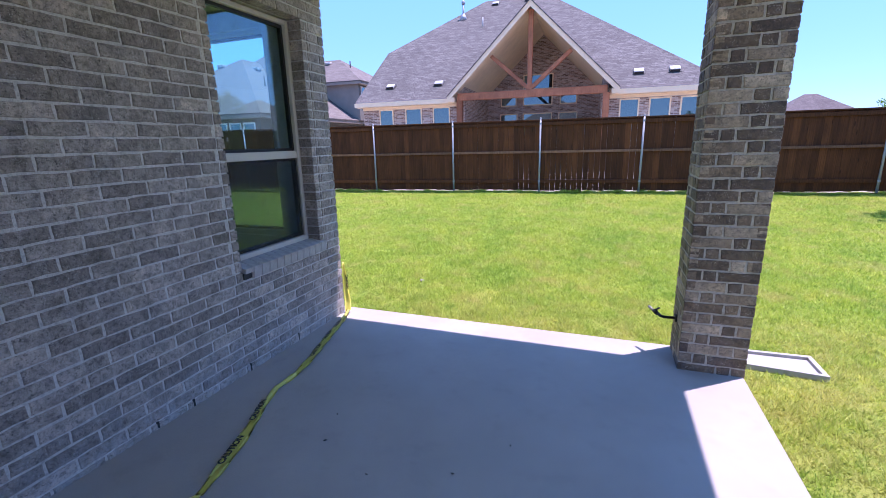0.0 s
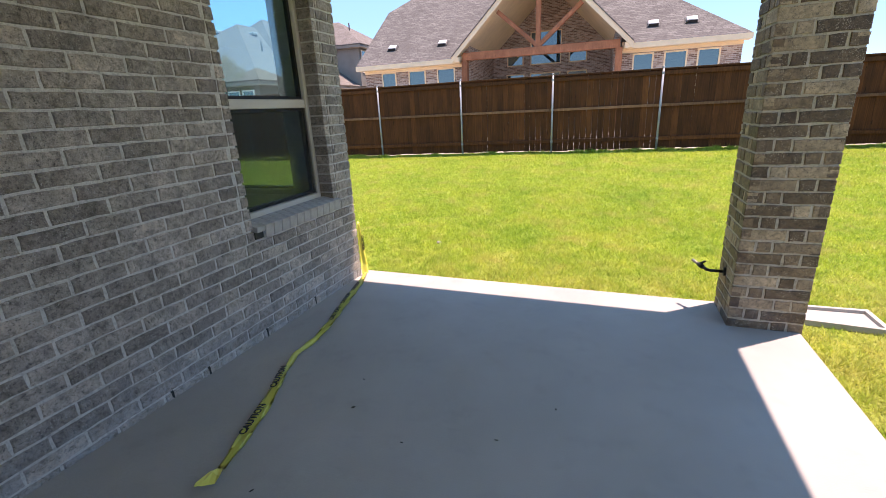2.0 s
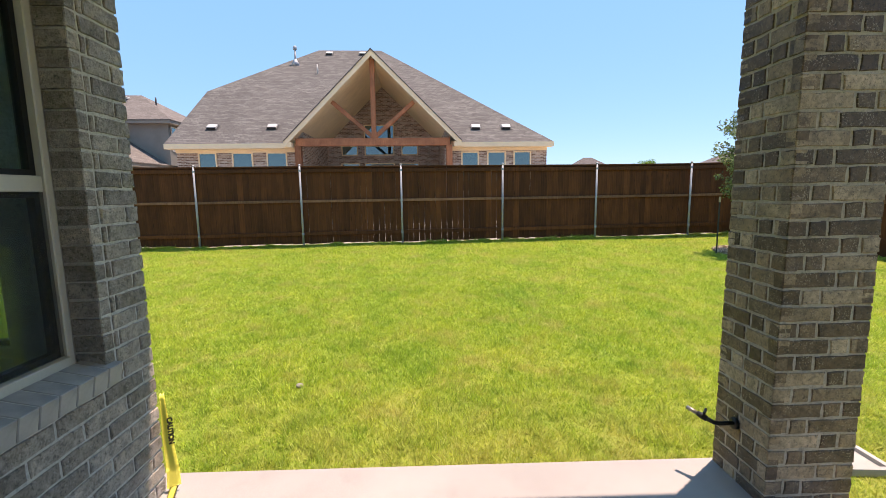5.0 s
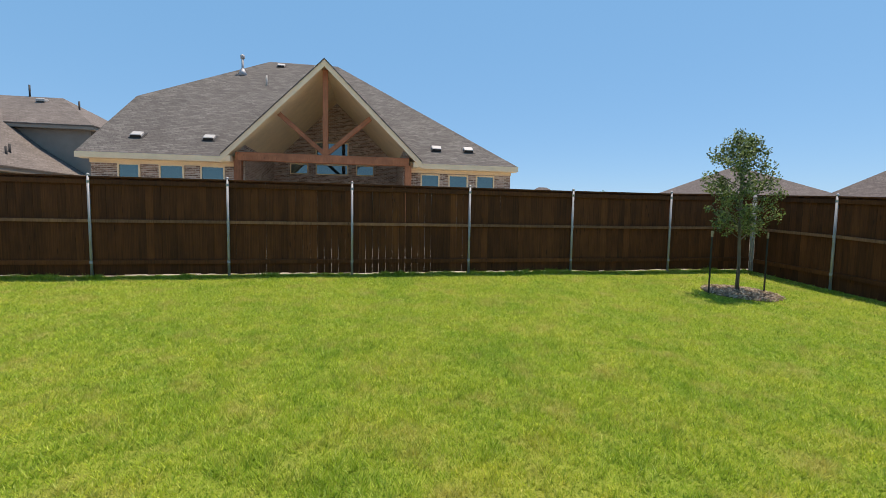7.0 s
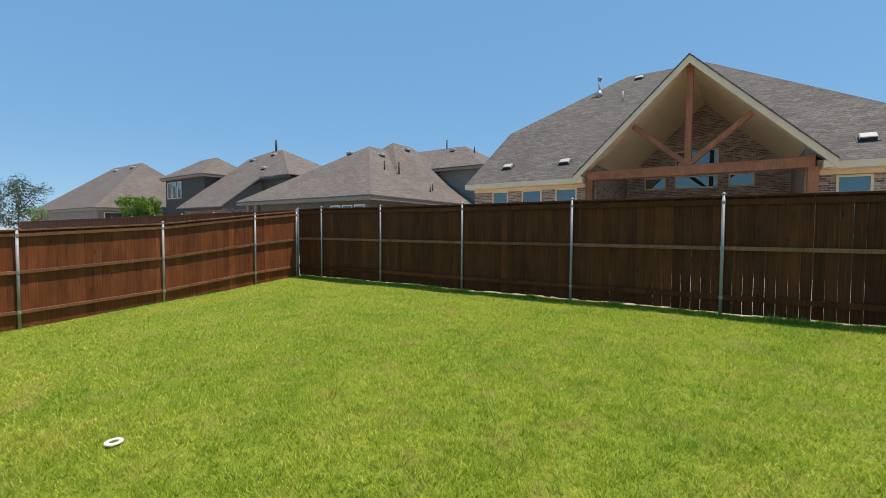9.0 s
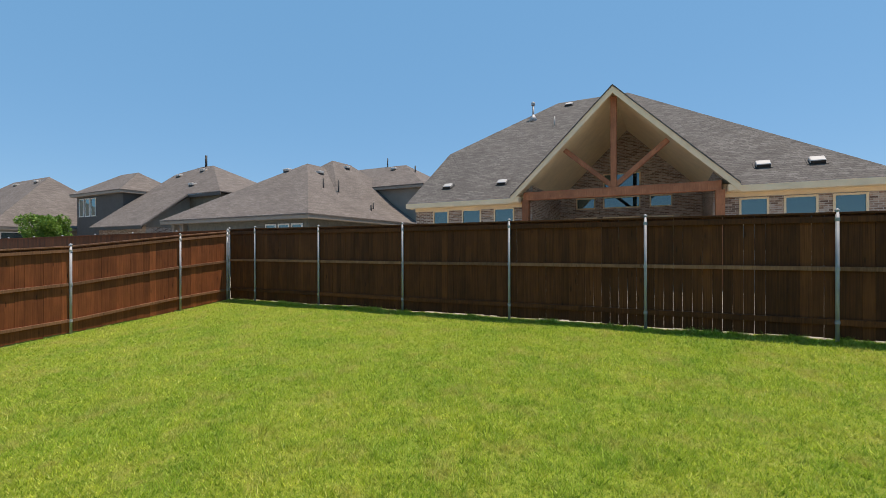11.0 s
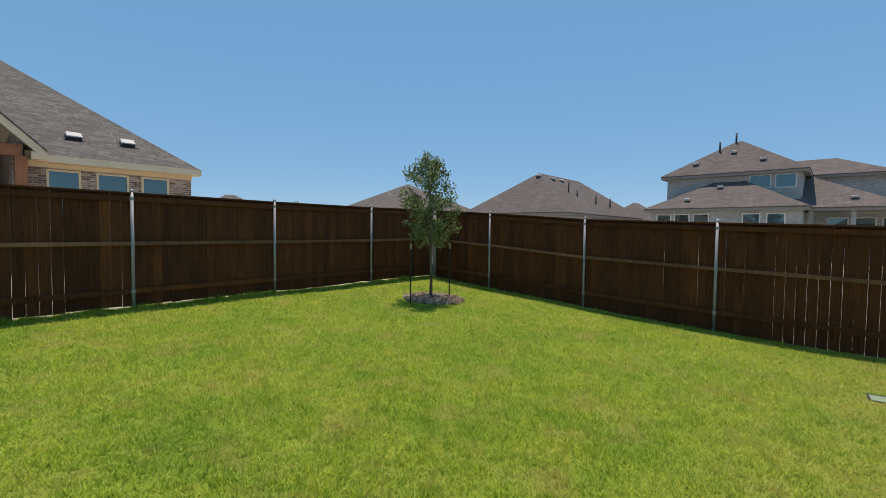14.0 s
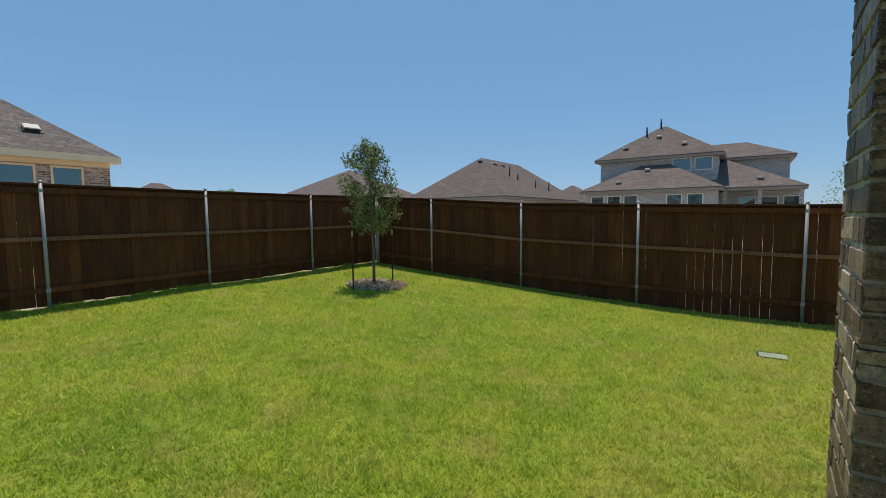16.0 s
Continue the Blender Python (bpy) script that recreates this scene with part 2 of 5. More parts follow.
def glass_material(name, mirror, tint, blind=None):
    """A coated pane: part mirror, the rest lets tinted light through."""
    m = bpy.data.materials.new(name)
    m.use_nodes = True
    nt = m.node_tree
    nt.nodes.remove(nt.nodes["Principled BSDF"])
    wave = node(nt, "ShaderNodeBump", Height=grain(nt, place(nt), 1.4, 2), Strength=0.05, Distance=0.01)
    g = node(nt, "ShaderNodeBsdfGlossy", Color=(0.80, 1.0, 0.98, 1), Roughness=0.01, Normal=wave.outputs[0])
    t = node(nt, "ShaderNodeBsdfDiffuse", Color=(*blind, 1)) if blind else node(nt, "ShaderNodeBsdfTransparent", Color=(*tint, 1))
    f = node(nt, "ShaderNodeLayerWeight", Blend=0.5)
    both = nt.nodes.new("ShaderNodeMixShader")
    nt.links.new(sums(nt, "ADD", sums(nt, "MULTIPLY", sums(nt, "POWER", f.outputs["Facing"], 3.0), 0.7), mirror), both.inputs[0])
    nt.links.new(t.outputs[0], both.inputs[1]), nt.links.new(g.outputs[0], both.inputs[2])
    nt.links.new(both.outputs[0], nt.nodes["Material Output"].inputs[0])
    return m


def screen_material():
    m, nt, b = shader("dark_screen", 0.7)
    b.inputs["Base Color"].default_value = (0.03, 0.032, 0.03, 1)
    both = nt.nodes.new("ShaderNodeMixShader")
    both.inputs[0].default_value = 0.7
    nt.links.new(node(nt, "ShaderNodeBsdfTransparent").outputs[0], both.inputs[2]), nt.links.new(b.outputs[0], both.inputs[1])
    nt.links.new(both.outputs[0], nt.nodes["Material Output"].inputs[0])
    return m


M_SCREEN = screen_material()
M_MORTAR = mortar_material("mortar", (0.58, 0.54, 0.49), (0.80, 0.76, 0.70))
M_MORTAR_TAN = mortar_material("tan_mortar", (0.46, 0.395, 0.315), (0.68, 0.60, 0.49))
M_SLAB = concrete_material("patio_concrete", (0.318, 0.288, 0.265), (0.381, 0.346, 0.318), 0.92)
M_BLOCK = concrete_material("cast_concrete", (0.32, 0.30, 0.265), (0.46, 0.43, 0.385))
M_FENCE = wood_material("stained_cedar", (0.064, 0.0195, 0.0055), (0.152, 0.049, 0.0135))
# same cedar lightened and reddened: sunlight on the left fence put into colour
M_FENCE_SUNLIT = wood_material("sun_toned_cedar", (0.135, 0.039, 0.013), (0.27, 0.082, 0.028))
M_RAIL = wood_material("stained_rail", (0.15, 0.066, 0.034), (0.31, 0.15, 0.08))
M_TIMBER = wood_material("cedar_timber", (0.24, 0.09, 0.042), (0.42, 0.175, 0.088))
M_BARK = wood_material("bark", (0.11, 0.088, 0.066), (0.27, 0.225, 0.17), 0.95)
M_STEEL = plain("galvanised_steel", (0.40, 0.40, 0.41), 0.6, 0.25, 0.2, 30)
M_IRON = plain("black_iron", (0.025, 0.022, 0.02), 0.5, 0.4, 0.3, 60)
M_BRASS = plain("dull_spout", (0.34, 0.31, 0.27), 0.42, 0.8, 0.2, 60)
M_SILL = plain("grey_sill_brick", (0.42, 0.39, 0.37), 0.55, 0, 0.3, 60, 0.5)
M_VINYL = plain("almond_vinyl", (0.56, 0.51, 0.43), 0.45, 0, 0.08, 20, 0.05)
M_SOFFIT = plain("painted_soffit", (0.80, 0.77, 0.71), 0.7, 0, 0.08)
M_FASCIA = plain("taupe_fascia", (0.20, 0.175, 0.15), 0.7, 0, 0.1)
M_EAVE = plain("taupe_eave", (0.30, 0.26, 0.215), 0.7, 0, 0.1)
M_CREAM = plain("cream_trim", (0.88, 0.70, 0.455), 0.65, 0, 0.08)
M_PLASTER = plain("interior_plaster", (0.5, 0.47, 0.43), 0.9, 0, 0.06)
M_STUCCO = plain("taupe_siding", (0.27, 0.245, 0.21), 0.85, 0, 0.1)
M_OLIVE = plain("olive_brick", (0.15, 0.145, 0.115), 0.9, 0, 0.2, 40, 0.4)
M_SIDING = plain("dark_siding", (0.085, 0.08, 0.075), 0.8, 0, 0.12)
M_VENT = plain("vent_white", (0.50, 0.48, 0.45), 0.6, 0, 0.15)
M_VENTDARK = plain("vent_dark", (0.03, 0.028, 0.026), 0.7, 0, 0.2)
M_TAPE = plain("yellow_tape", (0.84, 0.78, 0.17), 0.35, 0, 0.12, 30, 0.3)
M_INK = plain("black_ink", (0.02, 0.02, 0.018), 0.5, 0, 0.2, 60, 0.0)
M_WHITE = plain("white_plastic", (0.78, 0.77, 0.73), 0.5, 0, 0.15)
M_LID = plain("green_grey_lid", (0.24, 0.31, 0.20), 0.7, 0, 0.2)
M_STONE = plain("weathered_stone", (0.27, 0.25, 0.20), 0.9, 0, 0.3, 60, 0.4)
M_MULCH = plain("mulch", (0.22, 0.16, 0.12), 0.95, 0, 0.5, 40, 0.6)
M_STAKE = plain("dark_stake", (0.035, 0.04, 0.032), 0.6, 0.3, 0.3, 40)
M_STRAP = plain("tan_strap", (0.42, 0.33, 0.2), 0.8, 0, 0.2, 40)
M_DEAD = plain("dead_leaf", (0.035, 0.026, 0.02), 0.9, 0, 0.3, 90)
M_GROUND = lawn_material("lawn_soil", False)
M_BLADE = lawn_material("grass_blade", True)
M_LEAF = leaf_material("oak_leaf", (0.022, 0.043, 0.012), (0.29, 0.365, 0.11))
M_BUSH = leaf_material("light_leaf", (0.07, 0.16, 0.02), (0.21, 0.34, 0.05))
M_FARLEAF = leaf_material("far_leaf", (0.03, 0.05, 0.02), (0.06, 0.09, 0.03))
M_GLASS = glass_material("coated_glass", 0.07, (0.84, 0.97, 0.98))
M_FARGLASS = glass_material("far_glass", 0.16, (0.22, 0.28, 0.28), (0.025, 0.05, 0.06))
M_HBRICK = courses_material("neighbour_brick", ((0.0, (0.16, 0.10, 0.075)), (0.4, (0.30, 0.20, 0.15)), (0.75, (0.42, 0.30, 0.24)), (1.0, (0.50, 0.41, 0.34))), (0.52, 0.47, 0.41), 0.203, 0.0677, 0.009)
M_PALEBRICK = courses_material("pale_brick", ((0.0, (0.32, 0.31, 0.30)), (1.0, (0.50, 0.49, 0.47))), (0.5, 0.48, 0.46), 0.203, 0.0677, 0.009)
M_SHINGLE = courses_material("brown_shingles", ((0.0, (0.11, 0.1, 0.09)), (0.5, (0.134, 0.123, 0.11)), (1.0, (0.165, 0.153, 0.138))), (0.078, 0.068, 0.063), 0.31, 0.145, 0.009, (1.0, 0.72), 1.8)
M_SHINGLE_TAN = courses_material("tan_shingles", ((0.0, (0.15, 0.128, 0.112)), (0.5, (0.172, 0.148, 0.13)), (1.0, (0.198, 0.172, 0.152))), (0.11, 0.095, 0.083), 0.31, 0.145, 0.008, (1.0, 0.72), 1.8)
M_SHINGLE_MAUVE = courses_material("mauve_shingles", ((0.0, (0.12, 0.10, 0.091)), (0.5, (0.14, 0.118, 0.107)), (1.0, (0.162, 0.138, 0.126))), (0.09, 0.075, 0.068), 0.31, 0.145, 0.008, (1.0, 0.72), 1.8)


# ---- building blocks ----
def thing(name, label, category, m=None, group="", kind=""):
    ob = new(name)
    ob.empty_display_size = 0.1
    if m is not None:
        ob.matrix_basis = m
    return tagged(ob, label, category, group, kind)


def mesh_of(name, bm, material, smooth=False):
    bmesh.ops.recalc_face_normals(bm, faces=bm.faces)
    me = bpy.data.meshes.new(name)
    bm.to_mesh(me)
    bm.free()
    me.materials.append(material)
    if smooth:
        me.shade_smooth()
    return me


def part(name, bm, material, parent, label="", smooth=False, m=None):
    ob = new(name, mesh_of(name, bm, material, smooth))
    ob.parent = parent
    if m is not None:
        ob.matrix_basis = m
    return tagged(ob, label)


def solid(name, bm, material, label, category, kind="", m=None, smooth=False, group=""):
    ob = new(name, mesh_of(name, bm, material, smooth))
    if m is not None:
        ob.matrix_basis = m
    return tagged(ob, label, category, group, kind)


def box(x0, x1, y0, y1, z0, z1, bev=0.0, bm=None):
    bm = bm or bmesh.new()
    v = [bm.verts.new(p) for p in ((x0, y0, z0), (x1, y0, z0), (x1, y1, z0), (x0, y1, z0), (x0, y0, z1), (x1, y0, z1), (x1, y1, z1), (x0, y1, z1))]
    made = [bm.faces.new([v[i] for i in f]) for f in ((0, 3, 2, 1), (4, 5, 6, 7), (0, 1, 5, 4), (1, 2, 6, 5), (2, 3, 7, 6), (3, 0, 4, 7))]
    if bev:
        bmesh.ops.bevel(bm, geom=list({e for f in made for e in f.edges}), offset=bev, segments=1, affect="EDGES")
    return bm


def rod(points, radii, sides=12, bm=None, closed=True):
    """A round bar along points."""
    bm = bm or bmesh.new()
    pts = [Vector(p) for p in points]
    rings = []
    for i, p in enumerate(pts):
        way = (pts[min(i + 1, len(pts) - 1)] - pts[max(i - 1, 0)]).normalized()
        a = way.orthogonal().normalized() if abs(way.z) > 0.9 else way.cross(Vector((0, 0, 1))).normalized()
        b = way.cross(a)
        r = radii[i] if isinstance(radii, (list, tuple)) else radii
        rings.append([bm.verts.new(p + r * (math.cos(k * math.tau / sides) * a + math.sin(k * math.tau / sides) * b)) for k in range(sides)])
    for one, two in zip(rings, rings[1:]):
        for k in range(sides):
            bm.faces.new((one[k], one[(k + 1) % sides], two[(k + 1) % sides], two[k]))
    if closed:
        bm.faces.new(rings[0]), bm.faces.new(rings[-1])
    return bm


def slab(polygon, thick, bm=None):
    """A planar polygon with thickness below it."""
    bm = bm or bmesh.new()
    top = [bm.verts.new(p) for p in polygon]
    low = [bm.verts.new(Vector(p) - Vector((0, 0, thick))) for p in polygon]
    bm.faces.new(top), bm.faces.new(low[::-1])
    for i in range(len(top)):
        j = (i + 1) % len(top)
        bm.faces.new((top[i], low[i], low[j], top[j]))
    return bm


def beam(a, b, w, h, bm=None):
    """A squared timber from a to b, w wide and h deep."""
    bm = bm or bmesh.new()
    a, b = Vector(a), Vector(b)
    way = (b - a).normalized()
    side = way.cross(Vector((0, 1, 0)) if abs(way.y) < 0.9 else Vector((0, 0, 1))).normalized()
    other = way.cross(side).normalized()
    ends = [[bm.verts.new(p + side * sx * w / 2 + other * sy * h / 2) for sx, sy in ((-1, -1), (1, -1), (1, 1), (-1, 1))] for p in (a, b)]
    bm.faces.new(ends[0]), bm.faces.new(ends[1])
    for i in range(4):
        bm.faces.new((ends[0][i], ends[0][(i + 1) % 4], ends[1][(i + 1) % 4], ends[1][i]))
    bmesh.ops.bevel(bm, geom=list(bm.edges), offset=min(w, h) * 0.04, segments=1, affect="EDGES")
    return bm


def window_at(parent, m, w, h, frame_material, glass, bar=0.06, mullions=0, rails=0, deep=0.07):
    """A window in its opening; local x across, y outward, z up from the sill."""
    f = bmesh.new()
    box(0, bar, -deep, 0, 0, h, 0, f), box(w - bar, w, -deep, 0, 0, h, 0, f)
    box(bar, w - bar, -deep, 0, 0, bar, 0, f), box(bar, w - bar, -deep, 0, h - bar, h, 0, f)
    for k in range(mullions):
        x = w * (k + 1) / (mullions + 1)
        box(x - bar / 3, x + bar / 3, -deep, -0.01, bar, h - bar, 0, f)
    for k in range(rails):
        z = h * (k + 1) / (rails + 1)
        box(bar, w - bar, -deep, -0.012, z - bar / 3, z + bar / 3, 0, f)
    win = part("window", f, frame_material, parent, m=m)
    p = part("pane", box(bar * 0.8, w - bar * 0.8, -deep * 0.5, -deep * 0.42, bar * 0.8, h - bar * 0.8), glass, win)
    p.visible_shadow = False
    return win


# ---- ground ----
def land(x, y):
    """Height of the lawn."""
    x, y = np.asarray(x, float), np.asarray(y, float)
    front = np.interp(x, [-10, -1, 3.2, 10.3], [-0.52, -0.095, -0.095, -0.28])
    s = (np.clip(y, 0, 8.65) / 8.65) ** 1.4
    wavy = 0.012 * np.sin(1.7 * x + 0.6 * y) * np.sin(1.3 * y - 0.5 * x)
    return front + (0.15 + 0.006 * np.clip(x, -12, 12) - front) * s + wavy * (np.abs(x) < 40) * np.clip(y / 1.5, 0, 1)


def ground_sheet():
    xs = np.r_[[-3000, -800, -250, -90, -45, -25, -16], np.linspace(-12, 12.4, 98), [16, 25, 45, 90, 250, 800, 3000]]
    ys = np.r_[[-3000, -800, -250, -90, -40, -18], np.linspace(-8, 12, 81), [16, 25, 45, 90, 250, 800, 3000]]
    gx, gy = np.meshgrid(xs, ys)
    gz = land(gx, gy)
    n = len(xs)
    verts = np.stack([gx, gy, gz], -1).reshape(-1, 3)
    faces = [(j * n + i, j * n + i + 1, (j + 1) * n + i + 1, (j + 1) * n + i) for j in range(len(ys) - 1) for i in range(n - 1)]
    me = bpy.data.meshes.new("ground")
    me.from_pydata(verts.tolist(), [], faces)
    me.materials.append(M_GROUND)
    me.shade_smooth()
    tagged(new("ground", me), "mown yellow-green lawn ground inside the fence", "lawn", kind="structure")


ground_sheet()


# ---- the near house: slab, wall, roof ----
SLAB_X, SLAB_Y = 3.16, 0.035
CORNER = 0.105   # the wall ends this far behind the slab's front
OPEN_Y0, OPEN_Y1, OPEN_Z0, OPEN_Z1 = -1.252, -0.387, 0.76, 2.46   # window opening in the west wall
NORTH_X0, NORTH_X1 = -1.255, -0.39   # window opening in the north wall, round the corner
EAVE_X, EAVE_Y, EAVE_Z = 3.38, 0.208, 2.81


def floor_z(x, y):
    """The slab's top rises a little towards the house wall."""
    return 0.018 * max(0.0, -y) * max(0.0, 1 - x / 1.5)


def patio():
    bm = bmesh.new()
    xs, ys = [-0.3, 0.0, 0.5, 1.0, 1.5, 2.3, SLAB_X - 0.012, SLAB_X], [SLAB_Y, SLAB_Y - 0.012, -0.6, -1.2, -1.8, -2.6, -3.6, -5.0]
    drop = lambda x, y: 0.012 if x == SLAB_X or y == SLAB_Y else 0.0
    top = [[bm.verts.new((x, y, floor_z(x, y) - drop(x, y))) for x in xs] for y in ys]
    low = [[bm.verts.new((x, y, -0.2)) for x in xs] for y in ys]
    for g, flip in ((top, False), (low, True)):
        for j in range(7):
            for i in range(7):
                q = (g[j][i], g[j][i + 1], g[j + 1][i + 1], g[j + 1][i])
                bm.faces.new(q[::-1] if flip else q)
    for i in range(7):
        bm.faces.new((top[0][i], low[0][i], low[0][i + 1], top[0][i + 1])), bm.faces.new((top[7][i], top[7][i + 1], low[7][i + 1], low[7][i]))
        bm.faces.new((top[i][0], top[i + 1][0], low[i + 1][0], low[i][0])), bm.faces.new((top[i][7], low[i][7], low[i + 1][7], top[i + 1][7]))
    solid("patio_floor", bm, M_SLAB, "smooth pale grey concrete patio slab", "patio", "structure", HOUSE, True)


def shell():
    """Backing walls behind the brick, with the window's opening through them."""
    t0, t1 = -0.25, -0.007
    bm = box(t0, t1, -5.0, OPEN_Y0 - 0.012, -0.15, EAVE_Z)
    box(t0, t1, OPEN_Y1 + 0.012, -CORNER - 0.009, -0.15, EAVE_Z, 0, bm)
    box(t0, t1, OPEN_Y0 - 0.012, OPEN_Y1 + 0.012, -0.15, OPEN_Z0 - 0.1, 0, bm)
    box(t0, t1, OPEN_Y0 - 0.012, OPEN_Y1 + 0.012, OPEN_Z1 + 0.012, EAVE_Z, 0, bm)
    wall = solid("wall_west", bm, M_MORTAR, "grey-brown brick wall with pale mortar beside the patio", "brick wall", "structure", HOUSE)
    y0, y1 = -0.36, -CORNER - 0.009
    bm = box(-5.2, NORTH_X0, y0, y1, -0.6, EAVE_Z)
    box(NORTH_X1, -0.252, y0, y1, -0.6, EAVE_Z, 0, bm)
    box(NORTH_X0, NORTH_X1, y0, y1, -0.6, OPEN_Z0, 0, bm), box(NORTH_X0, NORTH_X1, y0, y1, OPEN_Z1, EAVE_Z, 0, bm)
    solid("wall_north", bm, M_MORTAR, "plain mortar-grey outer wall facing the lawn", "wall", "structure", HOUSE)
    # closing wall out of view, made pale to brighten the patio's shade
    solid("wall_south", box(-0.25, 3.3, -5.25, -5.0, -0.4, EAVE_Z), M_PALEBRICK, "plain unseen wall behind the patio, pale brick to bounce light", "wall", "structure", HOUSE)
    solid("wall_far_west", box(-5.2, -4.95, -5.0, -0.362, -0.6, EAVE_Z), M_PLASTER, "plain plaster wall of the room behind the window", "wall", "structure", HOUSE)
    solid("wall_inner_south", box(-4.95, -0.25, -5.25, -5.0, -0.4, EAVE_Z), M_PLASTER, "plain plaster wall of the room behind the window", "wall", "structure", HOUSE)
    solid("floor_room", box(-4.95, -0.25, -5.0, -0.36, -0.15, 0.02), M_STUCCO, "plain taupe floor of the room behind the window", "floor", "structure", HOUSE)
    solid("ceiling_room", box(-4.95, -0.25, -5.0, -0.36, EAVE_Z - 0.1, EAVE_Z), M_PLASTER, "plain plaster ceiling of the room behind the window", "ceiling", "structure", HOUSE)
    return wall


def roof_near():
    solid("ceiling_patio", box(-0.249, EAVE_X - 0.03, -5.25, EAVE_Y - 0.03, EAVE_Z + 0.002, EAVE_Z + 0.06), M_SOFFIT, "painted pale patio ceiling and eave soffit", "ceiling", "structure", HOUSE)
    solid("ceiling_eave", box(-5.7, -0.25, -5.25, EAVE_Y - 0.03, EAVE_Z + 0.002, EAVE_Z + 0.06), M_SOFFIT, "painted pale eave soffit of the near house", "soffit", "structure", HOUSE)
    roof = thing("roof_near_house", "brown shingled hip roof over patio and house", "roof", HOUSE, kind="structure")
    for x0, x1, y0, y1 in ((-5.7, EAVE_X, EAVE_Y - 0.03, EAVE_Y), (EAVE_X - 0.03, EAVE_X, -12, EAVE_Y - 0.03)):
        part("fascia", box(x0, x1, y0, y1, EAVE_Z - 0.01, EAVE_Z + 0.17), M_FASCIA, roof)
    z, r = EAVE_Z + 0.17, 3.0
    a, b, c, d = (-5.75, EAVE_Y + 0.04, z), (EAVE_X + 0.04, EAVE_Y + 0.04, z), (EAVE_X + 0.04, -12, z), (-5.75, -12, z)
    e, f = (-1.2, -4.3, z + r), (-1.2, -7.5, z + r)
    for poly in ((a, b, e), (b, c, f, e), (c, d, f), (d, a, e, f)):
        part("slope", slab(list(poly), 0.03), M_SHINGLE, roof)


# ---- brickwork ----
BRICKS = {}


def brick_mesh(w, h, d, kind):
    """One brick; x along, y out of the wall, z up; its face at y = 0, slightly uneven."""
    key = (round(w, 3), round(h, 3), round(d, 3), kind)
    if key not in BRICKS:
        rnd = random.Random(int(w * 1e4 + h * 1e5) + kind)
        c, j = 0.0035, 0.0028
        nx = 4 if w > 0.12 else 2
        edge = [(-w / 2 + w * k / nx, -h / 2) for k in range(nx)] + [(w / 2, -h / 2), (w / 2, 0.0)] + [(w / 2 - w * k / nx, h / 2) for k in range(nx)] + [(-w / 2, h / 2), (-w / 2, 0.0)]
        shift = [(rnd.uniform(-j, j), rnd.uniform(-j, j)) for p in edge]
        n = len(edge)
        verts = []
        for y, inset in ((-d, 0.0), (-c, 0.0), (0.0, c)):
            for (x, z), (sx, sz) in zip(edge, shift):
                fx, fz = 1 - 2 * inset / w, 1 - 2 * inset / h
                verts.append(((x + sx) * fx, y + (rnd.uniform(-0.0006, 0.0006) if y == 0 else 0), (z + sz) * fz))
        faces = [tuple(range(2 * n, 3 * n))]
        for r in (0, n):
            faces += [(r + k, r + (k + 1) % n, r + n + (k + 1) % n, r + n + k) for k in range(n)]
        BRICKS[key] = (verts, faces)
    return key


MESHES = {}


def brick_data(key, material):
    if (key, material.name) not in MESHES:
        me = bpy.data.meshes.new("brick")
        me.from_pydata(BRICKS[key][0], [], BRICKS[key][1])
        me.materials.append(material)
        MESHES[key, material.name] = me
    return MESHES[key, material.name]


def lay(parent, material, bricks, origin, along, out, near):
    """Bricks given as (u0, u1, z0, z1, depth): those that near() picks are parts, the rest one part of kind stuff."""
    along, out, up = Vector(along), Vector(out), Vector((0, 0, 1))
    turn = Matrix((along, out, up)).transposed()
    rnd = random.Random(7)
    verts, faces = [], []
    for u0, u1, z0, z1, depth in bricks:
        key = brick_mesh(u1 - u0, z1 - z0, depth, rnd.randrange(4))
        proud = rnd.uniform(-0.001, 0.001)
        at = Vector(origin) + along * (u0 + u1) / 2 + up * ((z0 + z1) / 2 + rnd.uniform(-0.0012, 0.0012)) + out * proud
        small = Euler((0, rnd.uniform(-0.009, 0.009), 0)).to_matrix()
        m = Matrix.LocRotScale(at, (turn @ small).to_quaternion(), None)
        if near(u0, z0):
            ob = new("brick", brick_data(key, material))
            ob.parent, ob.matrix_basis = parent, m
        else:
            n = len(verts)
            verts += [tuple(m @ Vector(p)) for p in BRICKS[key][0]]
            faces += [tuple(i + n for i in f) for f in BRICKS[key][1]]
    if verts:
        me = bpy.data.meshes.new("brickwork")
        me.from_pydata(verts, [], faces)
        me.materials.append(material)
        ob = new("brickwork", me)
        ob.parent = parent
        tagged(ob, kind="stuff")


COURSE, PITCH, JOINT = 0.0723, 0.230, 0.012


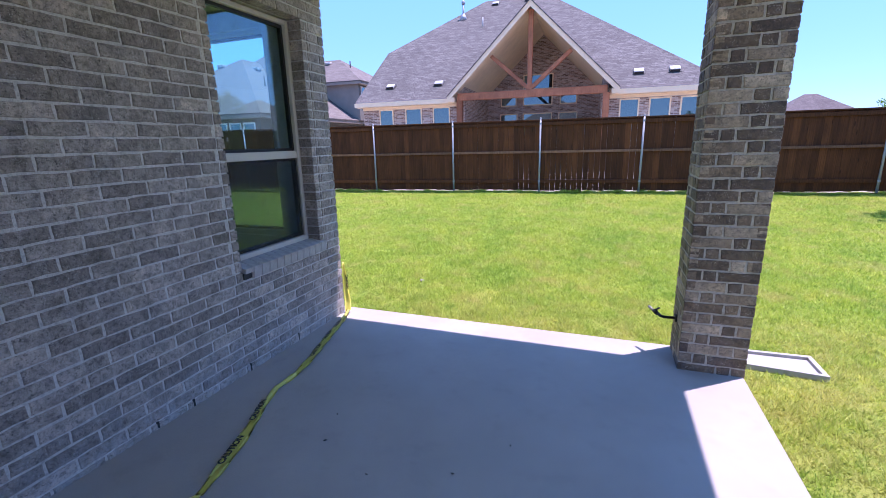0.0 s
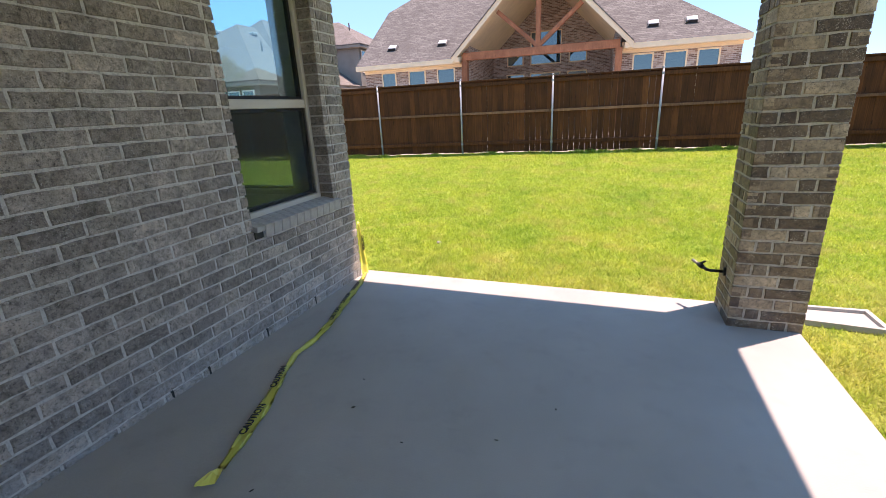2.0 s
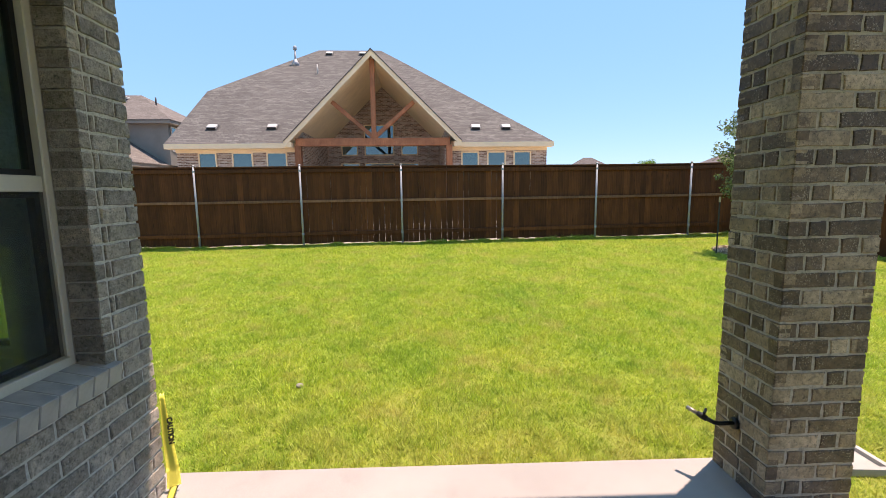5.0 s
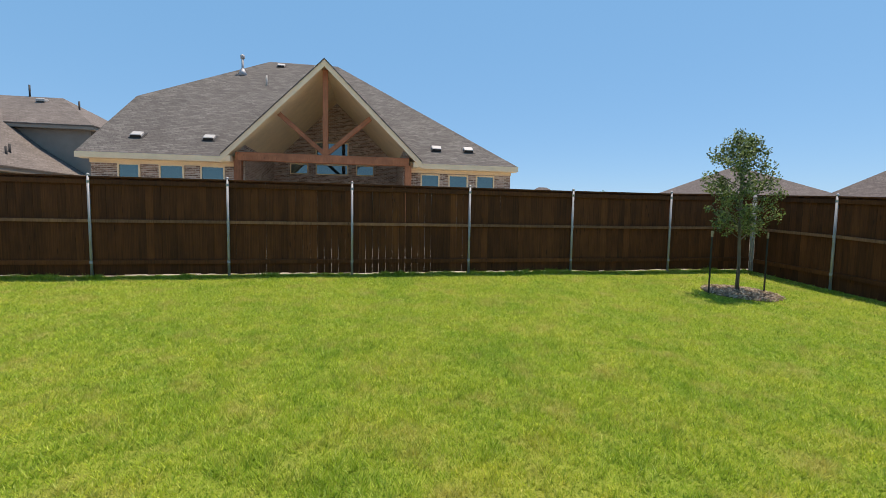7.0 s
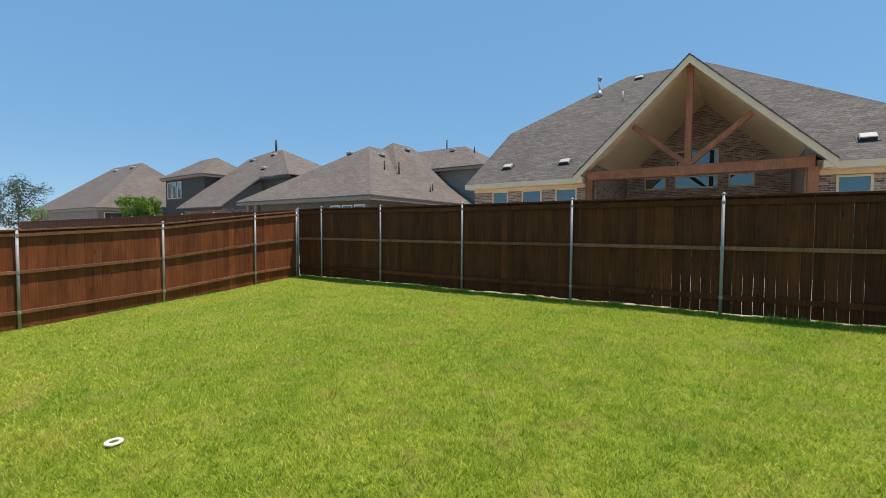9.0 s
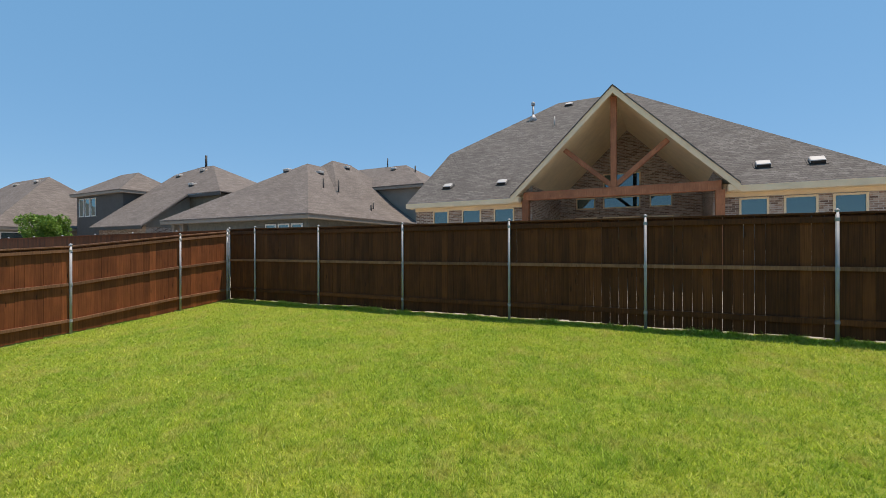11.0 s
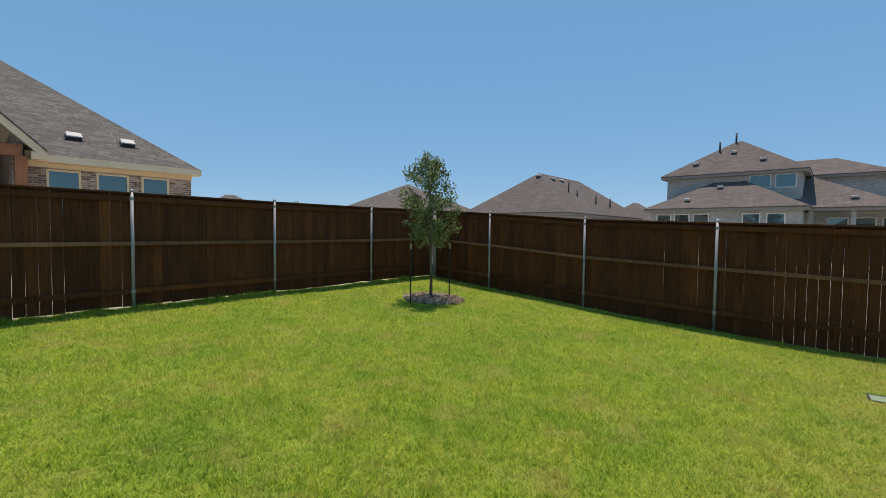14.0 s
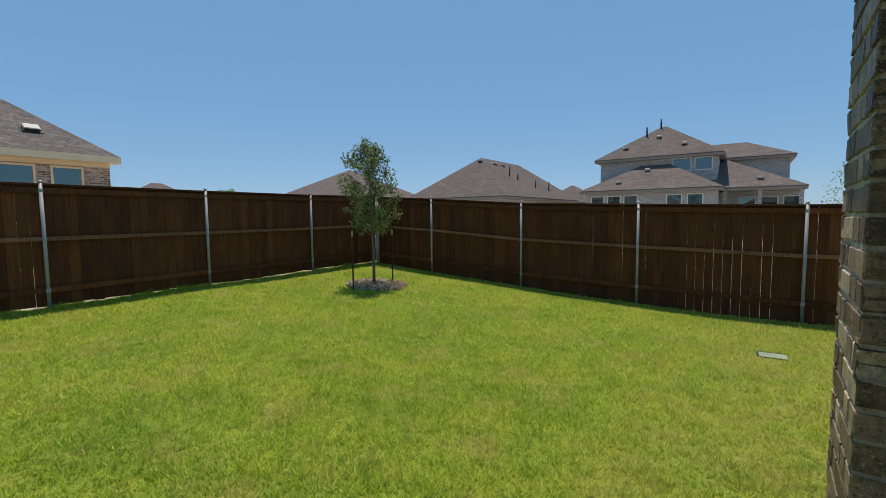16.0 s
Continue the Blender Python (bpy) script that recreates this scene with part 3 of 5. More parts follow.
def wall_bricks(wall):
    """Running bond on the west wall's face, which looks along +x; u runs from the corner to -y."""
    head = 0.053   # width of the stacked bricks beside the opening
    hole = (-OPEN_Y1 - head, -OPEN_Y0 + head, OPEN_Z0 - 0.103, OPEN_Z1)
    rows = []
    for k in range(-1, 42):
        z0, z1 = k * COURSE + 0.0036 + JOINT / 2, (k + 1) * COURSE + 0.0036 - JOINT / 2
        if z1 > EAVE_Z:
            break
        u = (0.18 if k % 2 == 0 else 0.065) - PITCH
        while u < 3.3:
            a, b = max(u + JOINT / 2, CORNER), u + PITCH - JOINT / 2
            spans = [(a, b)] if b > CORNER + 0.02 else []
            if z1 > hole[2] + 0.01 and z0 < hole[3] - 0.01:
                cut = []
                for a, b in spans:
                    cut += [(a, min(b, hole[0] - JOINT))] if a < hole[0] - JOINT - 0.008 else []
                    cut += [(max(a, hole[1] + JOINT), b)] if b > hole[1] + JOINT + 0.008 else []
                spans = cut
            rows += [(a, b, z0, z1, 0.09) for a, b in spans]
            u += PITCH
    for k in range(9, 42):   # stacked narrow bricks beside the opening
        z0, z1 = k * COURSE + 0.0036 + JOINT / 2, (k + 1) * COURSE + 0.0036 - JOINT / 2
        if z1 > OPEN_Z1 + 0.01:
            break
        rows.append((-OPEN_Y1 - head, -OPEN_Y1, z0, z1, 0.115))
        rows.append((-OPEN_Y0, -OPEN_Y0 + head, z0, z1, 0.115))
    lay(wall, M_BRICK, rows, (0, 0, 0), (0, -1, 0), (1, 0, 0), lambda u, z: z < 1.72 and u < 2.55)
    for y in (-1.748, -1.977, -0.775, -1.29):
        part("weep_slot", box(-0.012, 0.0008, y - 0.006, y + 0.006, 0.02, 0.078), M_VENTDARK, wall, "dark open joint in the lowest course")
    # sloping rowlock sill
    n, run = 12, OPEN_Y1 - OPEN_Y0 + 0.05
    for k in range(n):
        y = OPEN_Y0 + (k + 0.5) * run / n
        bm = box(-0.105, 0.032, -run / n / 2 + 0.0015, run / n / 2 - 0.0015, -0.085 if k else -0.036, 0.0, 0.003)
        part("sill_brick", bm, M_SILL, wall, m=pose(0, y, OPEN_Z0 - 0.008, 0, 11, 0))
    part("sill_bed", box(-0.10, 0.026, run / n, run - 0.004, -0.088, -0.0025), M_MORTAR, wall, m=pose(0, OPEN_Y0, OPEN_Z0 - 0.008, 0, 11, 0))
    part("weep_hole", box(-0.05, 0.003, OPEN_Y0 + 0.004, OPEN_Y0 + run / n - 0.003, 0.668, 0.712), M_VENTDARK, wall, "dark hole in the sill's end")


def window_near(name, label, w, m):
    """Two-sash vinyl window set back in the wall; local y across, x outward."""
    h = OPEN_Z1 - OPEN_Z0
    win = thing(name, label, "window", HOUSE @ m, kind="structure")
    b = 0.034
    f = box(-0.09, 0, 0, b, 0, h, 0.004)
    box(-0.09, 0, w - b, w, 0, h, 0.004, f), box(-0.09, -0.001, b, w - b, h - b, h, 0.004, f), box(-0.09, 0.012, b, w - b, 0, 0.045, 0.004, f)
    part("window_frame", f, M_VINYL, win)
    mid = 0.708
    part("meeting_rail", box(-0.06, -0.008, b, w - b, mid - 0.028, mid + 0.03, 0.004), M_VINYL, win)
    for name, z0, z1, x in (("upper_sash", mid + 0.03, h - b, -0.03), ("lower_sash", 0.045, mid - 0.028, -0.028)):
        s = bmesh.new()
        for y0, y1, a, c in ((b, b + 0.022, z0, z1), (w - b - 0.022, w - b, z0, z1), (b + 0.022, w - b - 0.022, z0, z0 + 0.022), (b + 0.022, w - b - 0.022, z1 - 0.022, z1)):
            box(x - 0.03, x, y0, y1, a, c, 0, s)
        sash = part(name, s, M_IRON, win)
        p = part("pane", box(x - 0.018, x - 0.012, b + 0.015, w - b - 0.015, z0 + 0.015, z1 - 0.015), M_GLASS, sash)
        p.visible_shadow = False
    part("insect_screen", box(-0.0125, -0.0115, b + 0.003, w - b - 0.003, 0.048, mid - 0.03), M_SCREEN, win, "dark insect screen over the lower pane")


POST_X0, POST_X1, POST_Y0, POST_Y1 = 2.766, 3.160, -0.345, 0.012


def post_near():
    """Square brick pier that carries the patio roof."""
    c = 0.0045
    bm = box(POST_X0 + c, POST_X1 - c, POST_Y0 + c, POST_Y1 - c, -0.12, EAVE_Z)
    post = solid("brick_pillar", bm, M_MORTAR_TAN, "square brown brick pillar holding the patio roof", "pillar", "structure", HOUSE)
    wx, wy = POST_X1 - POST_X0, POST_Y1 - POST_Y0

    def face(width, swap):
        rows = []
        for k in range(-1, 42):
            z0, z1 = k * COURSE - 0.017 + JOINT / 2, (k + 1) * COURSE - 0.017 - JOINT / 2
            if z1 > EAVE_Z:
                break
            cuts = [0, width - 0.166, width - 0.084, width] if (k + swap) % 2 else [0, 0.082, 0.168, width]
            rows += [(a + (JOINT / 2 if a else 0.0), b - (JOINT / 2 if b < width else 0.0), z0, z1, 0.05) for a, b in zip(cuts, cuts[1:])]
        return rows

    for origin, along, out, width, swap, top in (((POST_X1, POST_Y0, 0), (-1, 0, 0), (0, -1, 0), wx, 0, 2.0), ((POST_X0, POST_Y0, 0), (0, 1, 0), (-1, 0, 0), wy, 1, 2.0),
                                                 ((POST_X0, POST_Y1, 0), (1, 0, 0), (0, 1, 0), wx, 0, 2.0), ((POST_X1, POST_Y1, 0), (0, -1, 0), (1, 0, 0), wy, 1, 0.0)):
        lay(post, M_BRICK_POST, face(width, swap), origin, along, out, lambda u, z: z < top)


# ---- fences ----
def fence(name, label, posts, inner, gappy, board_count_seed, clear, stain, cap=True):
    """posts: (x, y, foot z, top z) in a row; inner: unit vector to the yard, where posts and rails stand; stain: board
    material, on the left fence with sunlight in its colour.
    """
    rnd = random.Random(board_count_seed)
    fe = thing(name, label, "fence", kind="structure")
    inner = Vector(inner)
    picket = {}
    for x, y, z0, z1 in posts:
        p = rod([(x, y, z0 - 0.1), (x, y, z1 + 0.02)], 0.025, 14)
        po = part("post", p, M_STEEL, fe, smooth=True)
        part("post_cap", rod([(x, y, z1 + 0.015), (x, y, z1 + 0.03), (x, y, z1 + 0.045), (x, y, z1 + 0.055)], [0.031, 0.031, 0.022, 0.005], 14), M_STEEL, po, smooth=True)
        for frac in (0.155, 0.565, 0.945):
            z = z0 + (z1 - z0) * frac
            part("bracket", rod([(x, y, z - 0.025), (x, y, z + 0.025)], 0.032, 12), M_STEEL, po)
    for (xa, ya, za, ta), (xb, yb, zb, tb) in zip(posts, posts[1:]):
        a, b = Vector((xa, ya, 0)), Vector((xb, yb, 0))
        span = (b - a).length
        way = (b - a) / span
        for frac in (0.155, 0.565, 0.945):
            p, q = a.copy(), b.copy()
            p.z, q.z = za + (ta - za) * frac, zb + (tb - zb) * frac
            off = -inner * 0.012
            # on the left fence every rail takes the paler wood, standing in for sun
            high, wood = (0.062, M_RAIL) if frac == 0.565 or stain is M_FENCE_SUNLIT else (0.088, stain)
            w, h = (high, 0.04) if abs(way.y) < 0.5 else (0.04, high)
            part("rail", beam(p + way * 0.032 + off, q - way * 0.032 + off, w, h), wood, fe)
        if cap:
            p, q = a.copy(), b.copy()
            p.z, q.z = ta - 0.012, tb - 0.012
            off = -inner * 0.045
            # the left fence's cap is paler too, sunlight painted in
            part("cap_board", beam(p + off, q + off, 0.03, 0.125) if abs(way.y) < 0.5 else beam(p + off, q + off, 0.125, 0.03), M_RAIL if stain is M_FENCE_SUNLIT else stain, fe)
        n = max(1, round(span / 0.141))
        for k in range(n):
            wide = span / n
            open_gap = rnd.random() < 0.4 if gappy((xa + xb) / 2, (ya + yb) / 2) else False
            gap = rnd.uniform(0.0025, 0.006) * (1.0 if abs(way.y) < 0.5 else 0.55) if open_gap else rnd.uniform(0.0, 0.0016)
            f0, f1 = k / n, (k + 1) / n
            mid = a.lerp(b, (f0 + f1) / 2)
            foot, top = za + (zb - za) * (f0 + f1) / 2, ta + (tb - ta) * (f0 + f1) / 2
            foot = float(land(mid.x, mid.y)) + clear + rnd.uniform(-0.01, 0.01) + 0.012 * noise.noise(mid * 0.7)
            key = round(wide - gap, 3)
            if key not in picket:
                picket[key] = mesh_of("board", box(-key / 2, key / 2, -0.008, 0.008, 0, 1, 0.0015), stain)
            ob = new("board", picket[key])
            ob.parent = fe
            at = mid - inner * (0.045 + rnd.uniform(-0.0025, 0.0025))
            ob.matrix_basis = Matrix.LocRotScale((at.x, at.y, foot), Euler((0, rnd.uniform(-0.0015, 0.0015), math.atan2(way.y, way.x))), (1, 1, top - 0.024 - foot))
    return fe


def fences():
    h = lambda x, y: float(land(x, y))
    back_x = [-9.84, -8.78, -6.49, -4.02, -1.55, 0.87, 3.37, 5.75, 8.20, 10.42]
    tops = [2.09, 2.10, 2.075, 2.065, 2.065, 2.055, 2.045, 2.035, 2.04, 2.08]
    back = [(x, 8.645, h(x, 8.65), t) for x, t in zip(back_x, tops)]
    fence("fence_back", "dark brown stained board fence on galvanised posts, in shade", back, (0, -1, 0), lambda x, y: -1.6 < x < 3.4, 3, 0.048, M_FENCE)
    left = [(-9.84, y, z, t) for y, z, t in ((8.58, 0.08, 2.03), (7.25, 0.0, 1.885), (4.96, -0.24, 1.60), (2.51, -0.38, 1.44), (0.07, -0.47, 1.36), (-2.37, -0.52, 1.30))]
    fence("fence_left", "brown stained board fence on steel posts, sunlight put into its colour", left, (1, 0, 0), lambda x, y: False, 5, 0.015, M_FENCE_SUNLIT)
    right = [(10.42, y, z, t) for y, z, t in ((8.58, 0.18, 2.06), (6.72, 0.10, 1.95), (4.24, -0.09, 1.78), (1.82, -0.18, 1.70), (-0.66, -0.26, 1.63), (-3.10, -0.28, 1.60))]
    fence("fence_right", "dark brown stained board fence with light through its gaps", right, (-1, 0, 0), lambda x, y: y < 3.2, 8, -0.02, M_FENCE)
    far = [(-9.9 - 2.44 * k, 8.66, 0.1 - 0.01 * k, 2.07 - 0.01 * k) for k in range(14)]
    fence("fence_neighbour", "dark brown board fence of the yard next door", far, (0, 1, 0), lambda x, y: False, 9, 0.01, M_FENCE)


# ---- the house behind the fence ----
def vent_on_roof(parent, at, pitch):
    """Low box vent on the slope that faces -y."""
    m = pose(*at, math.degrees(math.atan(pitch)), 0, 0)
    v = part("roof_vent", box(-0.2, 0.2, -0.15, 0.16, 0.02, 0.13, 0.02), M_VENT, parent, m=m)
    part("vent_mouth", box(-0.185, 0.185, -0.162, -0.149, 0.02, 0.112), M_VENTDARK, v)
    part("flashing", box(-0.26, 0.26, -0.2, 0.26, 0.0, 0.02), M_VENTDARK, v)


def house_gabled():
    """Big hip roof with an open timbered gable porch."""
    ho = thing("house_gabled", "one-storey brick house with brown hip roof and timbered gable porch", "house")
    ez, p, yf = 3.52, 0.67, 17.0
    slope = lambda x, y: (x, y, ez + p * (y - yf))
    front = [slope(-9.2, yf), slope(7.28, yf), slope(-0.84, 27.25), slope(-4.75, 27.25), slope(-9.35, 21.7)]
    notch = [slope(-4.22, yf), slope(-0.52, 22.55), slope(3.18, yf)]
    part("roof", slab([front[0], *notch, *front[1:]], 0.06), M_SHINGLE, ho)
    yb = 27.25
    mirror = lambda q: (q[0], 2 * yb - q[1], q[2])
    part("roof", slab([mirror(q) for q in front[::-1]], 0.06), M_SHINGLE, ho)
    part("roof", slab([front[1], mirror(front[1]), front[2]], 0.06), M_SHINGLE, ho)
    part("roof", slab([front[0], front[4], mirror(front[4]), mirror(front[0])], 0.06), M_SHINGLE, ho)
    part("roof", slab([front[4], front[3], mirror(front[4])], 0.06), M_SHINGLE, ho)
    for x0, x1 in ((-9.2, -4.0), (3.0, 7.28)):
        part("fascia", box(x0, x1, yf - 0.03, yf, ez - 0.20, ez + 0.0), M_CREAM, ho)
        part("soffit", box(x0, x1, yf, 17.46, ez - 0.20, ez - 0.17), M_CREAM, ho)
    part("wall", box(-8.95, -3.85, 17.45, 17.75, -0.3, ez - 0.18), M_HBRICK, ho)
    part("wall", box(2.78, 7.1, 17.45, 17.75, -0.3, ez - 0.18), M_HBRICK, ho)
    part("wall", box(6.85, 7.1, 17.75, 36, -0.3, ez - 0.18), M_HBRICK, ho)
    part("wall", box(-8.95, -8.7, 17.75, 36, -0.3, ez - 0.18), M_HBRICK, ho)
    for s in (-1, 1):
        bm = box(-0.125, 0.125, 17.45, 22.6, -0.3, 4.03)
        for v in bm.verts:
            if v.co.z > 1:
                v.co.z += -s * v.co.x * 0.98
        part("wall", bm, M_HBRICK, ho, m=pose(-0.535 + s * 3.19, 0, 0))
    for x0, x1 in ((-8.96, -3.85), (2.78, 7.11)):
        part("frieze_board", box(x0, x1, 17.40, 17.448, ez - 0.33, ez - 0.202), M_CREAM, ho)
    # gable wall set back in the porch
    gx, half, rise = -0.52, 3.73, 3.68
    bm = bmesh.new()
    pts = [(-3.85, 22.6, -0.3), (2.8, 22.6, -0.3), (2.8, 22.6, 3.93), (gx, 22.6, 7.19), (-3.85, 22.6, 3.93)]
    a = [bm.verts.new(q) for q in pts]
    b = [bm.verts.new((q[0], 22.9, q[2])) for q in pts]
    bm.faces.new(a), bm.faces.new(b[::-1])
    for i in range(5):
        bm.faces.new((a[i], b[i], b[(i + 1) % 5], a[(i + 1) % 5]))
    part("gable_wall", bm, M_HBRICK, ho)
    # gable roof over the porch: shingles above, pale boards below
    ge, gt, y0, y1 = 3.60, 3.60 + rise, 16.75, 22.6
    for s in (-1, 1):
        e, k = (gx + s * half, ge), (gx, gt)
        part("gable_roof", slab([(e[0], y0 - 0.06, e[1]), (k[0], y0 - 0.06, k[1]), (k[0], y1, k[1]), (e[0], 17.1, e[1])], 0.05), M_SHINGLE, ho)
        part("gable_ceiling", slab([(e[0], y0 + 0.03, e[1] - 0.15), (k[0], y0 + 0.03, k[1] - 0.15), (k[0], 22.6, k[1] - 0.15), (e[0], 22.6, e[1] - 0.15)], 0.05), M_CREAM, ho)
        part("soffit", box(min(gx + s * 3.32, gx + s * 3.85), max(gx + s * 3.32, gx + s * 3.85), 17.3, 17.448, ez - 0.33, ez + 0.1), M_CREAM, ho)
        part("rake_board", slab([(e[0], y0 - 0.03, e[1] - 0.03), (k[0], y0 - 0.03, k[1] - 0.03), (k[0], y0, k[1] - 0.03), (e[0], y0, e[1] - 0.03)], 0.27), M_CREAM, ho)
        part("porch_post", box(gx + s * 3.22 - 0.13, gx + s * 3.22 + 0.13, 17.0, 17.26, -0.2, 3.42, 0.01), M_TIMBER, ho)
        part("brace", beam((gx + s * 0.06, 17.12, 3.78), (gx + s * 1.72, 17.12, 5.22), 0.17, 0.17), M_TIMBER, ho)
        part("eave_return", box(min(e[0], e[0] - s * 0.32), max(e[0], e[0] - s * 0.32), y0, y0 + 0.7, ge - 0.26, ge - 0.06), M_CREAM, ho)
    part("tie_beam", box(gx - 3.3, gx + 3.25, 17.0, 17.24, 3.40, 3.72, 0.012), M_TIMBER, ho)
    part("king_post", box(gx - 0.1, gx + 0.1, 17.02, 17.22, 3.72, 6.95, 0.01), M_TIMBER, ho)
    # unseen slab added to throw light up onto the gable ceiling
    part("porch_floor", box(-3.6, 2.53, 16.6, 22.6, -0.1, 0.1), M_BLOCK, ho)
    # windows
    face = lambda x, y, z: pose(x + 0.0, y, z, 0, 0, 180)
    for x0, x1, z1 in ((-8.06, -7.29, 3.2), (-6.65, -5.77, 3.2), (-5.2, -4.32, 3.2), (3.25, 4.04, 3.16), (4.41, 5.25, 3.16), (5.59, 6.39, 3.16)):
        window_at(ho, face(x1, 17.41, 1.4), x1 - x0, z1 - 1.4, M_CREAM, M_FARGLASS, 0.06, 0, 1)
    for x0, x1, z0, z1 in ((-1.57, 0.07, 4.28, 5.09), (-2.83, -1.93, 3.43, 3.98), (-1.57, 0.06, 3.43, 3.98), (0.45, 1.37, 3.43, 3.98), (-2.87, -1.86, 0.6, 3.03), (-1.57, 0.06, 0.12, 3.03), (0.4, 1.42, 0.6, 3.03)):
        window_at(ho, face(x1, 22.56, z0), x1 - x0, z1 - z0, M_CREAM, M_FARGLASS, 0.06)
    # what stands on the roof
    for x, y in ((-7.7, 18.2), (-5.1, 18.2), (3.98, 18.1), (5.37, 18.1), (-3.97, 26.6), (-1.93, 26.6)):
        vent_on_roof(ho, slope(x, y), p)
    x, y, z = slope(-5.69, 25.1)
    pipe = part("flue", rod([(x, y, z - 0.2), (x, y, z + 0.85)], 0.06, 14), M_STEEL, ho, smooth=True)
    part("flue_cap", rod([(x, y, z + 0.8), (x, y, z + 0.82), (x, y, z + 0.98), (x, y, z + 1.03)], [0.065, 0.11, 0.11, 0.04], 14), M_STEEL, pipe, smooth=True)
    part("flue_collar", rod([(x, y, z - 0.15), (x, y, z + 0.28)], [0.3, 0.08], 14), M_STEEL, pipe, smooth=True)
    x, y, z = slope(-4.17, 23.8)
    part("vent_pipe", rod([(x, y, z - 0.1), (x, y, z + 0.5)], 0.04, 10), M_VENT, ho, smooth=True)


# ---- other houses ----
def hip(parent, x0, x1, y0, y1, eave, top, roof_material, over=0.4):
    """Hip roof over a rectangle (its eaves), with fascia boards below."""
    dx, dy = x1 - x0, y1 - y0
    if dx >= dy:
        a, b = Vector((x0 + dy / 2, (y0 + y1) / 2, top)), Vector((x1 - dy / 2, (y0 + y1) / 2, top))
        faces = [[(x0, y0, eave), (x1, y0, eave), b, a], [(x1, y1, eave), (x0, y1, eave), a, b], [(x0, y1, eave), (x0, y0, eave), a], [(x1, y0, eave), (x1, y1, eave), b]]
    else:
        a, b = Vector(((x0 + x1) / 2, y0 + dx / 2, top)), Vector(((x0 + x1) / 2, y1 - dx / 2, top))
        faces = [[(x0, y0, eave), (x1, y0, eave), a], [(x1, y1, eave), (x0, y1, eave), b], [(x0, y1, eave), (x0, y0, eave), a, b], [(x1, y0, eave), (x1, y1, eave), b, a]]
    for f in faces:
        part("roof", slab([tuple(q) for q in f], 0.06), roof_material, parent)
    part("eave_board", box(x0 + 0.03, x1 - 0.03, y0 + 0.03, y1 - 0.03, eave - 0.24, eave - 0.062), M_EAVE, parent)
    return lambda x, y: eave + (top - eave) * min(1.0, min(x - x0, x1 - x, y - y0, y1 - y) / (min(dx, dy) / 2))


def storey(parent, x0, x1, y0, y1, z0, z1, material):
    part("wall", box(x0, x1, y0, y1, z0, z1), material, parent)


def side_window(parent, side, at, u0, u1, z0, z1, frame_material=None, mull=0):
    """A window on the face of a box: side 'x-', 'x+' or 'y-' at the coordinate at."""
    w, h = u1 - u0, z1 - z0
    m = {"y-": pose(u1, at - 0.045, z0, 0, 0, 180), "x-": pose(at - 0.045, u0, z0, 0, 0, 90), "x+": pose(at + 0.045, u1, z0, 0, 0, -90)}[side]
    window_at(parent, m, w, h, frame_material or M_SOFFIT, M_FARGLASS, 0.07, mull)


def pipe_on(parent, x, y, z, h=0.6, r=0.05):
    part("vent_pipe", rod([(x, y, z - 0.3), (x, y, z + h)], r, 10), M_VENTDARK, parent, smooth=True)


def dome_on(parent, x, y, z):
    """Low slant-backed box vent: pale hood over a dark mouth."""
    v = part("roof_vent", box(-0.24, 0.24, -0.2, 0.2, -0.02, 0.15, 0.03), M_VENT, parent, m=pose(x, y, z))
    part("vent_mouth", box(-0.2, 0.2, -0.17, 0.17, -0.16, -0.021), M_VENTDARK, v)


